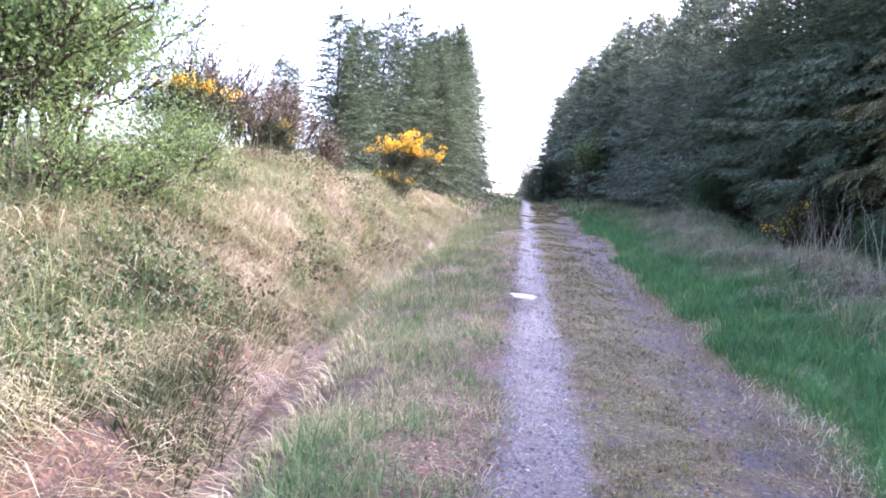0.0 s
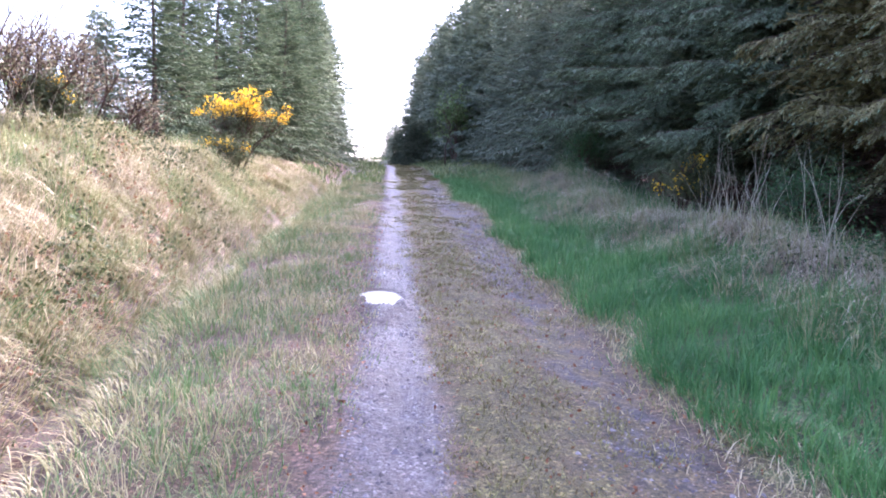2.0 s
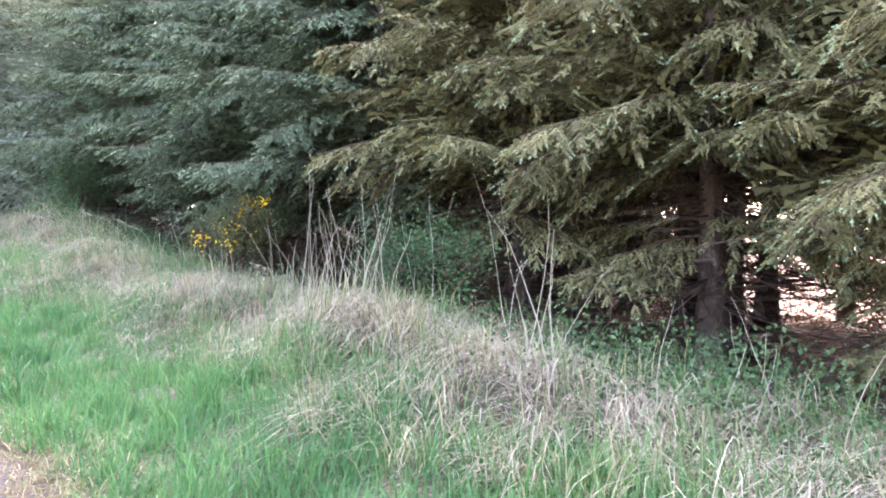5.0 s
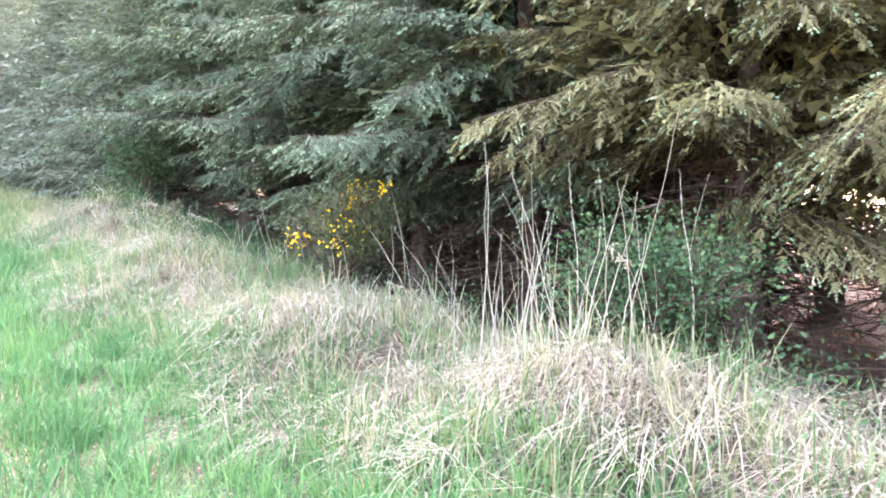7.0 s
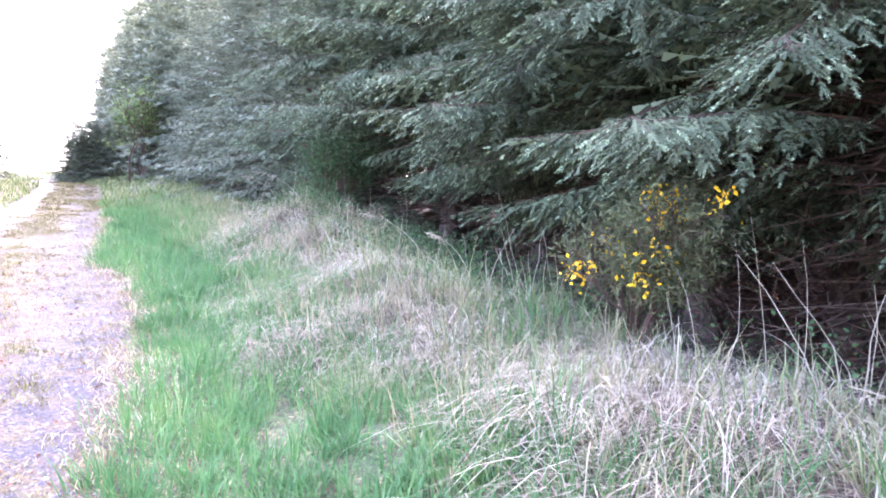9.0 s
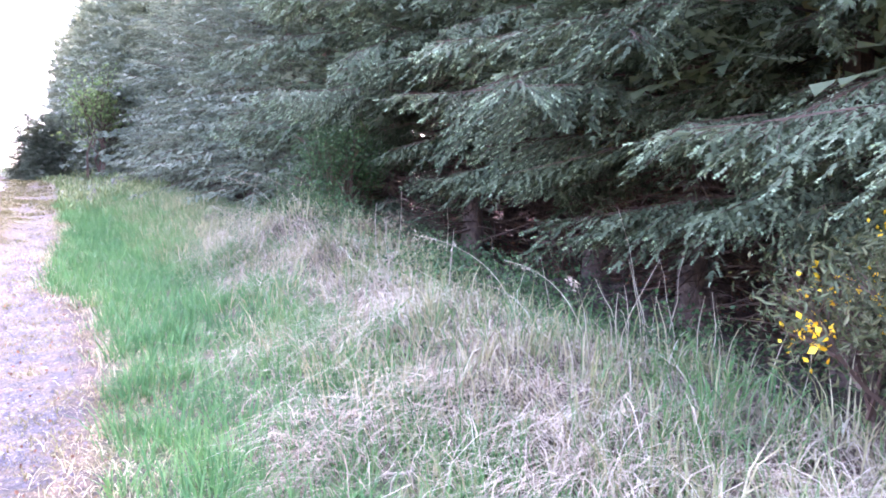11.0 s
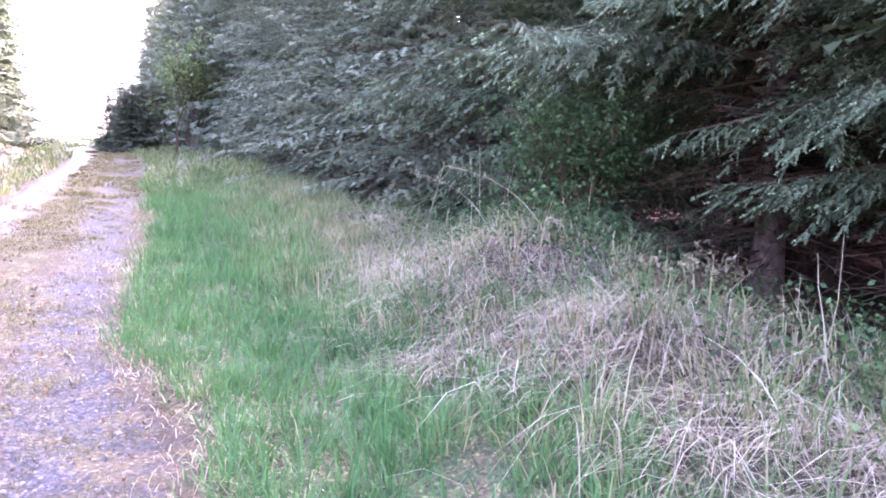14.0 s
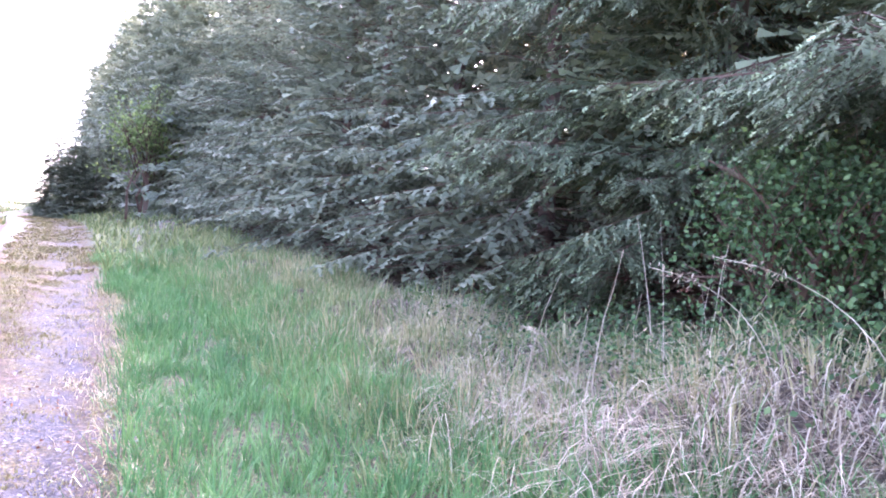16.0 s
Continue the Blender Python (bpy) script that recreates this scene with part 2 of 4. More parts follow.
def ditch_swing(u, y):
    """How far the ditch lies nearer to the track than further on."""
    return np.interp(y, [2, 4, 7, 10], [0.45, 0.4, 0.1, 0.0]) * np.exp(-((u + 1.8) / 0.8) ** 2)


def terrain(x, y):
    x, y = np.asarray(x, float), np.asarray(y, float)
    u = x - bend(y)
    p = np.interp(u - ditch_swing(u, y), PROFILE_X, PROFILE_Z)
    low = np.interp(y, [4, 7, 10, 12.5, 16, 21, 40], [0.55, 0.72, 0.95, 1.12, 1.0, 0.55, 0.4])
    p = np.where(u < -2.0, np.where(p > 0, p * low, p), p)
    rough = np.interp(u, [-3.0, -2.4, -1.6, -0.6, 0, 2.2, 3.2, 4.2], [1, 0.5, 0.45, 0.2, 0.08, 0.10, 0.5, 1])
    n = 0.15 * vnoise(x, y, 1.5, 1) + 0.10 * vnoise(x, y, 0.6, 2) + 0.03 * vnoise(x, y, 0.22, 3)
    n = n + np.clip(-u - 2.5, 0, 0.6) * (0.22 * vnoise(x, y, 0.75, 61) + 0.10 * vnoise(x, y, 0.35, 62))
    for mx, my, mh, mr in MOUNDS:
        p = p + mh * np.exp(-((x - mx) ** 2 + (y - my) ** 2) / mr ** 2)
    far = np.clip((np.hypot(x, y) - 60) / 60, 0, 1)
    z = rise(y) + p + n * rough * (1 - far) + 0.006 * vnoise(x, y, 0.13, 4) + 0.015 * vnoise(x, y, 0.8, 5) * (1 - far)
    for px, py, hx, hy in PUDDLES:
        d = ((x - px) / hx) ** 2 + ((y - py) / hy) ** 2 + 0.4 * vnoise(x, y, 0.1, 6) + 0.45 * vnoise(x, y, 0.25, 7)
        flat = rise(py) - 0.010 - 0.11 * np.clip(1.25 - d, -0.15, 0.4)
        z = np.where(d < 4, z + (flat - z) * np.clip((4 - d) / 2.2, 0, 1), z)
    return z


def verge_edge(y):
    """Where the gravel gives way to the grass."""
    return np.interp(y, [0, 8, 12, 15, 17, 18.6, 21.1, 22.6, 24.2, 27, 30, 40], [1.95, 2.0, 2.08, 2.08, 2.18, 2.4, 2.4, 2.02, 1.93, 2.15, 2.2, 2.15])


def mesh_from(name, verts, faces, mat, smooth=False):
    """A mesh from arrays of vertices and of triangles (or of quads)."""
    verts, faces = np.asarray(verts, np.float32), np.asarray(faces, np.int32)
    me = bpy.data.meshes.new(name)
    k = faces.shape[1]
    me.vertices.add(len(verts))
    me.vertices.foreach_set("co", verts.ravel())
    me.loops.add(faces.size)
    me.loops.foreach_set("vertex_index", faces.ravel())
    me.polygons.add(len(faces))
    me.polygons.foreach_set("loop_start", np.arange(0, faces.size, k, dtype=np.int32))
    me.polygons.foreach_set("loop_total", np.full(len(faces), k, np.int32))
    me.polygons.foreach_set("use_smooth", np.full(len(faces), smooth, bool))
    me.update(calc_edges=True)
    me.materials.append(mat)
    return me


def part(name, me, parent, label=""):
    ob = new(name, me)
    ob.parent = parent
    if name in ("branchwork", "dead_wood", "foliage", "blossom", "crown", "shoot_growth"):
        ob["kind"] = "stuff"
    if label:
        ob["label"] = label
    return ob


def grow(lo, hi, step, far_lo, far_hi, factor=1.25):
    mid = list(np.arange(lo, hi + 1e-6, step))
    up, d = [], step
    while (up or mid)[-1] < far_hi:
        d *= factor
        up.append((up or mid)[-1] + d)
    down, d = [], step
    while (down or [mid[0]])[-1] > far_lo:
        d *= factor
        down.append((down or [mid[0]])[-1] - d)
    return np.array(down[::-1] + mid + up)


def build_ground():
    xs, ys = grow(-5.5, 6.5, 0.085, -600, 600), grow(-1.5, 29, 0.085, -600, 900)
    X, Y = np.meshgrid(xs, ys)
    v = np.stack([X, Y, terrain(X, Y)], -1).reshape(-1, 3)
    nx, ny = len(xs), len(ys)
    i = (np.arange(ny - 1)[:, None] * nx + np.arange(nx - 1)).ravel()
    f = np.stack([i, i + 1, i + nx + 1, i + nx], 1)
    me = mesh_from("ground", v, f, M_GROUND, True)
    uv = me.uv_layers.new(name="UVMap")
    U = X - bend(Y)
    U = U - ditch_swing(U, Y)
    U = U - (verge_edge(Y) - 2.08) * np.clip((U - 1.2) / 0.8, 0, 1)
    w = np.stack([U, Y], -1).reshape(-1, 2)[f.ravel()]
    uv.data.foreach_set("uv", w.astype(np.float32).ravel())
    tagged(new("ground", me), "gravel forest track with grassy verges and a mossy middle strip", "ground", kind="structure")


build_ground()


def build_puddle(px, py, hx, hy, seed):
    a = np.linspace(0, 2 * np.pi, 48, endpoint=False)
    r = 1.3 + 0.04 * np.sin(3 * a + seed)
    ring = np.stack([px + hx * r * np.cos(a), py + hy * r * np.sin(a), np.full(48, rise(py) - 0.016)], 1)
    v = np.vstack([[[px, py, rise(py) - 0.016]], ring, ring - [0, 0, 0.02]])
    k = np.arange(48)
    f = np.vstack([np.stack([0 * k, 1 + k, 1 + (k + 1) % 48], 1), np.stack([1 + k, 49 + k, 1 + (k + 1) % 48], 1), np.stack([49 + k, 49 + (k + 1) % 48, 1 + (k + 1) % 48], 1)])
    tagged(new("puddle", mesh_from("puddle", v, f, M_PUDDLE)), "shallow rain puddle in the gravel wheel rut, mirroring the sky", "puddle", "puddles in the rut", "structure")


for s, p in enumerate(PUDDLES):
    build_puddle(*p, s)


def build_ditch_water():
    ys = np.arange(-3, 26, 0.15)
    v, f = [], []
    for y in ys:
        z = rise(y) - 0.372 + 0.02 * math.sin(y * 1.3)
        w = 0.10 + 0.06 * float(vnoise(y, y, 0.7, 71))
        c = -1.93 + 0.07 * float(vnoise(y, y, 0.9, 72)) + float(np.interp(y, [2, 4, 7, 10], [0.45, 0.4, 0.1, 0.0]))
        v += [(c - w, y, z), (c + w, y, z)]
    for i in range(len(ys) - 1):
        f.append((2 * i, 2 * i + 1, 2 * i + 3, 2 * i + 2))
    tagged(new("water", mesh_from("water", v, f, M_DITCH)), "thin brown water trickling along the muddy roadside ditch", "ditch water", kind="structure")


build_ditch_water()

# ---- blades, stones, leaves: many small islands in one mesh ----
def blades(base, height, angle, reach, width, droop, segs=3):
    """Curved grass blades as triangles. reach: how far the tip leans out; droop: how much it sinks back."""
    n = len(base)
    s = np.linspace(0, 1, segs + 1)
    out = np.stack([np.cos(angle), np.sin(angle), np.zeros(n)], 1)
    tw = angle + np.pi / 2 + RNG.normal(0, 0.6, n)
    side = np.stack([np.cos(tw), np.sin(tw), np.zeros(n)], 1)
    V = np.empty((n, 2 * segs + 1, 3))
    for i, t in enumerate(s):
        c = base + out * (reach * t ** 1.6)[:, None]
        c[:, 2] += height * (t - droop * t ** 2.4)
        if i < segs:
            w = (width * (1 - 0.55 * t) / 2)[:, None]
            V[:, 2 * i], V[:, 2 * i + 1] = c - side * w, c + side * w
        else:
            V[:, 2 * segs] = c
    tri = []
    for i in range(segs - 1):
        tri += [(2 * i, 2 * i + 1, 2 * i + 3), (2 * i, 2 * i + 3, 2 * i + 2)]
    tri.append((2 * segs - 2, 2 * segs - 1, 2 * segs))
    F = (np.arange(n)[:, None, None] * (2 * segs + 1) + np.array(tri)[None]).reshape(-1, 3)
    return V.reshape(-1, 3), F


def join(*pairs):
    vs, fs, k = [], [], 0
    for v, f in pairs:
        vs.append(v)
        fs.append(f + k)
        k += len(v)
    return np.vstack(vs), np.vstack(fs)


def scatter(n, x0, x1, y0, y1, near=1.0, keep=None):
    """Places on the ground, thinning with the distance along the track."""
    t = RNG.random(n) ** near
    y = y0 + (y1 - y0) * t
    x = RNG.uniform(x0, x1, n)
    if keep is not None:
        k = keep(x, y)
        x, y = x[k], y[k]
    x = x + bend(y)
    for px, py, hx, hy in PUDDLES:
        k = ((x - px) / hx) ** 2 + ((y - py) / hy) ** 2 > 1.2
        x, y = x[k], y[k]
    return np.stack([x, y, terrain(x, y) - 0.01], 1)


def stuff(name, pair, mat, label, category):
    return tagged(new(name, mesh_from(name, *pair, mat)), label, category, kind="stuff")


def tufted(n_tufts, per, x0, x1, y0, y1, spread, near=1.0, keep=None):
    """Blade roots in tufts: the roots, the way outwards from each tuft, and each tuft's own size."""
    c = scatter(n_tufts, x0, x1, y0, y1, near, keep)
    m = len(c)
    a = RNG.uniform(0, 2 * np.pi, m * per)
    size = np.repeat(RNG.uniform(0.6, 1.35, m), per)
    r = np.abs(RNG.normal(0, spread, m * per)) * size
    p = np.repeat(c, per, 0)
    p[:, 0] += np.cos(a) * r
    p[:, 1] += np.sin(a) * r
    p[:, 2] = terrain(p[:, 0], p[:, 1]) - 0.01
    return p, a + RNG.normal(0, 0.5, m * per), size


def edge_grass(x, y):
    e = verge_edge(y) + 0.16 * vnoise(x, y, 1.6, 8) + 0.08 * vnoise(x, y, 0.5, 9)
    return x > e


def build_grass():
    p, a, s = tufted(4200, 22, 1.95, 3.9, 1.5, 36, 0.09, 1.3, edge_grass)
    n = len(p)
    stuff("verge_grass", blades(p, RNG.uniform(0.09, 0.26, n) * s, a, RNG.uniform(0.03, 0.18, n), RNG.uniform(0.006, 0.012, n), RNG.uniform(0, 0.4, n), 2),
          M_GREEN, "lush green spring grass along the verge beside the track", "grass")
    y = RNG.uniform(2.5, 32, 15000)
    x = verge_edge(y) + 0.07 + RNG.normal(0, 0.2, 15000) + 0.12 * vnoise(y, y, 1.1, 19)
    p = np.stack([x, y, terrain(x, y) - 0.005], 1)
    n = len(p)
    stuff("verge_fringe", blades(p, RNG.uniform(0.02, 0.14, n), RNG.uniform(0, 6.3, n), RNG.uniform(0.03, 0.15, n), RNG.uniform(0.004, 0.008, n), RNG.uniform(0.1, 0.9, n), 2),
          M_BANK, "pale dry grass fringe where the gravel meets the verge", "dry grass")
    p = np.vstack([scatter(5200, 2.2, 5.5, 33, 75, 1.2), scatter(3000, -3.4, -0.1, 30, 75, 1.2)])
    n = len(p)
    stuff("far_grass", blades(p, RNG.uniform(0.15, 0.4, n), RNG.uniform(0, 6.3, n), RNG.uniform(0.05, 0.25, n), RNG.uniform(0.03, 0.07, n), RNG.uniform(0, 0.5, n), 2),
          M_RUSH, "rough grass on the verges further along the track", "grass")
    p, a, s = tufted(1300, 42, 3.1, 5.35, 2, 32, 0.17, 1.2, lambda x, y: (x > 3.5 + 0.5 * vnoise(x, y, 1.6, 11) + 0.25 * np.clip(y - 22.6, 0, 9)) & (x < np.interp(y, [14, 16, 23, 25], [5.35, 5.0, 5.0, 5.35])))
    n = len(p)
    a = np.where(RNG.random(n) < 0.6, RNG.normal(np.pi, 0.7, n), a)
    stuff("dead_straw", blades(p, RNG.uniform(0.16, 0.44, n) * s, a, RNG.uniform(0.2, 0.65, n) * s, RNG.uniform(0.004, 0.0085, n), RNG.uniform(0.6, 1.4, n), 3),
          M_STRAW, "matted pale dead straw in tussocks under the spruces", "dry grass")
    p, a, s = tufted(1250, 22, 3.3, 5.3, 2, 34, 0.12, 1.1)
    n = len(p)
    stuff("mixed_grass", blades(p, RNG.uniform(0.15, 0.45, n) * s, a, RNG.uniform(0.05, 0.3, n), RNG.uniform(0.006, 0.011, n), RNG.uniform(0.1, 0.7, n), 2),
          M_STRAWGREEN, "green shoots growing through old straw on the verge", "grass")
    p, a, s = tufted(800, 24, 3.1, 5.2, 22.8, 38, 0.13, 1.0)
    n = len(p)
    stuff("verge_herbs", blades(p, RNG.uniform(0.08, 0.26, n) * s, a, RNG.uniform(0.06, 0.25, n), RNG.uniform(0.008, 0.015, n), RNG.uniform(0.1, 0.8, n), 2),
          M_RUSH, "grey-green rough grass and herbs on the wider verge", "grass")
    p, a, s = tufted(420, 26, 3.2, 4.9, 7.5, 22, 0.13, 1.0, lambda x, y: vnoise(x, y, 0.8, 45) > 0.15)
    n = len(p)
    stuff("green_tussocks", blades(p, RNG.uniform(0.15, 0.4, n) * s, a, RNG.uniform(0.08, 0.3, n), RNG.uniform(0.005, 0.010, n), RNG.uniform(0.1, 0.9, n), 3),
          M_GREEN, "fresh green tussocks pushing through the old straw", "grass")
    p, a, s = tufted(560, 34, -3.7, -1.75, 2.4, 7.0, 0.12, 1.0, lambda x, y: (vnoise(x, y, 0.7, 43) > -0.2) & (x < -2.1 + 0.4 * np.clip(5.5 - y, 0, 1)))
    n = len(p)
    stuff("dark_bank_growth", blades(p, RNG.uniform(0.1, 0.34, n) * s, a, RNG.uniform(0.05, 0.25, n) * s, RNG.uniform(0.007, 0.013, n), RNG.uniform(0.1, 0.9, n), 2),
          M_GORSE, "dark olive moss and heather at the foot of the bank", "heather")
    p, a, s = tufted(3300, 16, -1.85, 0.02, 2.2, 32, 0.10, 1.5, lambda x, y: (x < 0.0 + 0.12 * vnoise(x, y, 0.6, 12)) & (vnoise(x, y, 0.7, 15) > -0.55 + 0.5 * np.clip(x + 0.5, 0, 1)) & (x - np.interp(y, [2, 4, 7, 10], [0.45, 0.4, 0.1, 0.0]) > np.where(y < 9, -1.55, -1.85)))
    n = len(p)
    tall = np.interp(p[:, 0], [-1.7, -0.8, -0.2, 0.1], [1.9, 1.35, 0.8, 0.45])
    stuff("shoulder_grass", blades(p, RNG.uniform(0.05, 0.17, n) * tall * s, a, RNG.uniform(0.03, 0.14, n) * tall, RNG.uniform(0.004, 0.009, n), RNG.uniform(0, 0.8, n), 2),
          M_STRAWGREEN, "thin half-dry grass between gravel rut and ditch", "grass")
    p, a, s = tufted(7600, 12, 0.45, 2.3, 2.2, 34, 0.06, 1.5, lambda x, y: vnoise(x, y, 0.35, 13) + 0.6 * vnoise(x, y, 1.1, 14) > -0.25 + 0.35 * np.abs(x - 1.1))
    n = len(p)
    stuff("track_moss", blades(p, RNG.uniform(0.015, 0.06, n), a, RNG.uniform(0.01, 0.06, n), RNG.uniform(0.004, 0.009, n), RNG.uniform(0, 0.6, n), 2),
          M_MOSS, "trampled moss and short grass along the middle of the track", "moss")
    p, a, s = tufted(3600, 14, -0.2, 1.7, 10, 34, 0.07, 1.0, lambda x, y: vnoise(x, y, 0.45, 16) + 0.5 * vnoise(x, y, 1.3, 17) > 0.05 + 0.9 * np.abs(x - 0.95) - 0.35)
    n = len(p)
    stuff("middle_grass", blades(p, RNG.uniform(0.015, 0.07, n), a, RNG.uniform(0.01, 0.07, n), RNG.uniform(0.005, 0.010, n), RNG.uniform(0, 0.6, n), 2),
          M_MOSS, "short tufts of grass between the two wheel ruts", "grass")
    p, a, s = tufted(2600, 8, 0.42, 2.2, 33, 53, 0.09, 1.0, lambda x, y: vnoise(x, y, 0.6, 16) > 1.6 * np.abs(np.abs(x - 1.45) - 0.4) - 0.75)
    n = len(p)
    stuff("far_middle_grass", blades(p, RNG.uniform(0.03, 0.09, n), a, RNG.uniform(0.02, 0.1, n), RNG.uniform(0.012, 0.025, n), RNG.uniform(0, 0.6, n), 2),
          M_MOSS, "short grass between the ruts far along the track", "grass")
    p, a, s = tufted(1750, 32, -6.0, -2.1, 1.5, 30, 0.12, 1.3)
    n = len(p)
    a = np.where(RNG.random(n) < 0.5, RNG.normal(0, 0.8, n), a)
    stuff("bank_grass", blades(p, RNG.uniform(0.14, 0.5, n) * s, a, RNG.uniform(0.1, 0.42, n) * s, RNG.uniform(0.005, 0.012, n), RNG.uniform(0.2, 1.0, n), 2),
          M_BANK, "tangled straw, moss and rust-brown grass covering the bank", "dry grass")
    p, a, s = tufted(380, 60, -4.8, -2.25, 2.5, 24, 0.10, 1.3)
    n = len(p)
    a = np.where(RNG.random(n) < 0.6, RNG.normal(0.1, 0.5, n), a)
    stuff("straw_tussocks", blades(p, RNG.uniform(0.2, 0.55, n) * s, a, RNG.uniform(0.15, 0.5, n) * s, RNG.uniform(0.006, 0.012, n), RNG.uniform(0.5, 1.2, n), 4),
          M_BANK, "bleached straw tussocks hanging down the bank", "dry grass")
    p, a, s = tufted(900, 30, -5.2, -2.4, 2.5, 20, 0.12, 1.0, lambda x, y: vnoise(x, y, 1.1, 41) > 0.05)
    n = len(p)
    stuff("bank_greenery", blades(p, RNG.uniform(0.15, 0.5, n) * s, a, RNG.uniform(0.05, 0.2, n) * s, RNG.uniform(0.006, 0.011, n), RNG.uniform(0.0, 0.4, n), 2),
          M_RUSH, "grey-green rushes and herbs in patches on the bank", "grass")
    p, a, s = tufted(460, 26, -2.6, -1.55, 7.5, 30, 0.09, 1.2)
    n = len(p)
    a = np.where(p[:, 0] < -2.0, RNG.normal(0, 0.7, n), RNG.normal(np.pi, 0.7, n))
    stuff("ditch_grass", blades(p, RNG.uniform(0.12, 0.36, n) * s, a, RNG.uniform(0.1, 0.35, n) * s, RNG.uniform(0.005, 0.010, n), RNG.uniform(0.2, 1.0, n), 3),
          M_STRAWGREEN, "grass hanging over the edges of the ditch", "grass")
    p = scatter(1900, -2.5, -1.3, 2.5, 9)
    dx = np.interp(p[:, 1], [2, 4, 7, 10], [0.45, 0.4, 0.1, 0.0])
    side = RNG.random(len(p)) < 0.6
    p[:, 0] = np.where(side, -2.2 + RNG.normal(0, 0.09, len(p)), -1.62 + RNG.normal(0, 0.07, len(p))) + dx + 0.05 * vnoise(p[:, 0], p[:, 1], 0.4, 51)
    p[:, 2] = terrain(p[:, 0], p[:, 1])
    a, n = np.where(side, RNG.normal(0, 0.6, len(p)), RNG.normal(np.pi, 0.6, len(p))), len(p)
    stuff("ditch_edge_grass", blades(p, RNG.uniform(0.08, 0.26, n), a, RNG.uniform(0.1, 0.34, n), RNG.uniform(0.006, 0.011, n), RNG.uniform(0.5, 1.3, n), 3),
          M_BANK, "straw and rust-brown grass hanging into the ditch", "dry grass")
    p = np.vstack([scatter(800, 3.4, 5.6, 3, 26), scatter(160, -4.6, -2.0, 2.5, 20)])
    n = len(p)
    stuff("bent_stems", blades(p, RNG.uniform(0.35, 0.8, n), RNG.uniform(0, 6.3, n), RNG.uniform(0.3, 1.0, n), RNG.uniform(0.004, 0.008, n), RNG.uniform(0.5, 1.2, n), 6),
          M_STRAW, "long bleached stems arching over the tangle", "dry grass")


build_grass()


def stones(p, size):
    """Flattened irregular pebbles of eight faces."""
    n = len(p)
    d = np.array([(1, 0, 0), (0, 1, 0), (-1, 0, 0), (0, -1, 0), (0, 0, 0.6), (0, 0, -0.5)], float)
    a = RNG.uniform(0, 6.3, n)
    ca, sa = np.cos(a)[:, None], np.sin(a)[:, None]
    q = d[None] * RNG.uniform(0.6, 1.3, (n, 6, 1)) * size[:, None, None]
    V = p[:, None] + np.stack([q[..., 0] * ca - q[..., 1] * sa, q[..., 0] * sa + q[..., 1] * ca, q[..., 2]], -1)
    f = np.array([(0, 1, 4), (1, 2, 4), (2, 3, 4), (3, 0, 4)])
    return V.reshape(-1, 3), (np.arange(n)[:, None, None] * 6 + f[None]).reshape(-1, 3)


def build_gravel():
    a = scatter(21000, -0.04, 0.46, 1.8, 26, 1.9)
    b = scatter(20000, 0.3, 2.0, 1.8, 26, 1.9, lambda x, y: vnoise(x, y, 0.5, 21) + 0.22 * (6 - y) > 0.25)
    c = np.vstack([scatter(14000, 1.25, 1.9, 10, 30, 1.0, lambda x, y: np.abs(x - 1.56) + 0.15 * vnoise(x, y, 0.4, 22) < 0.24), scatter(500, -2.1, -1.35, 2.5, 9, 1.0)])
    p = np.vstack([a, b, c, scatter(9000, 1.0, 2.15, 12, 25)])
    p[:, 2] += 0.008
    stuff("gravel", stones(p, RNG.gamma(2.2, 0.0027, len(p)) + 0.0035), M_STONE, "wet grey and mauve gravel chips strewn over the track", "gravel")


build_gravel()


# ---- spruces ----
def feathers(base, axis, length, width, up, teeth):
    """Needle sprays: a spine with needles swept forward on both sides, a little hollow."""
    n = len(base)
    side = np.cross(axis, up)
    side /= np.linalg.norm(side, axis=1, keepdims=True) + 1e-9
    nrm = np.cross(side, axis)
    V, F = [], []
    c = [base + axis * (length * i / teeth)[:, None] - nrm * (0.12 * length * (i / teeth) ** 2)[:, None] for i in range(teeth + 1)]
    V += c
    tri = []
    for i in range(teeth):
        w = width * (1.0 - 0.6 * (i / teeth))
        fwd = axis * (length * (i + 1.0) / teeth)[:, None]
        for sgn in (-1, 1):
            tip = base + fwd + side * (sgn * w * RNG.uniform(0.7, 1.2, n))[:, None] - nrm * (w * RNG.uniform(-0.1, 0.7, n))[:, None]
            V.append(tip)
            tri.append((i, i + 1, len(V) - 1))
    V = np.stack(V, 1)
    k = V.shape[1]
    return V.reshape(-1, 3), (np.arange(n)[:, None, None] * k + np.array(tri)[None]).reshape(-1, 3)


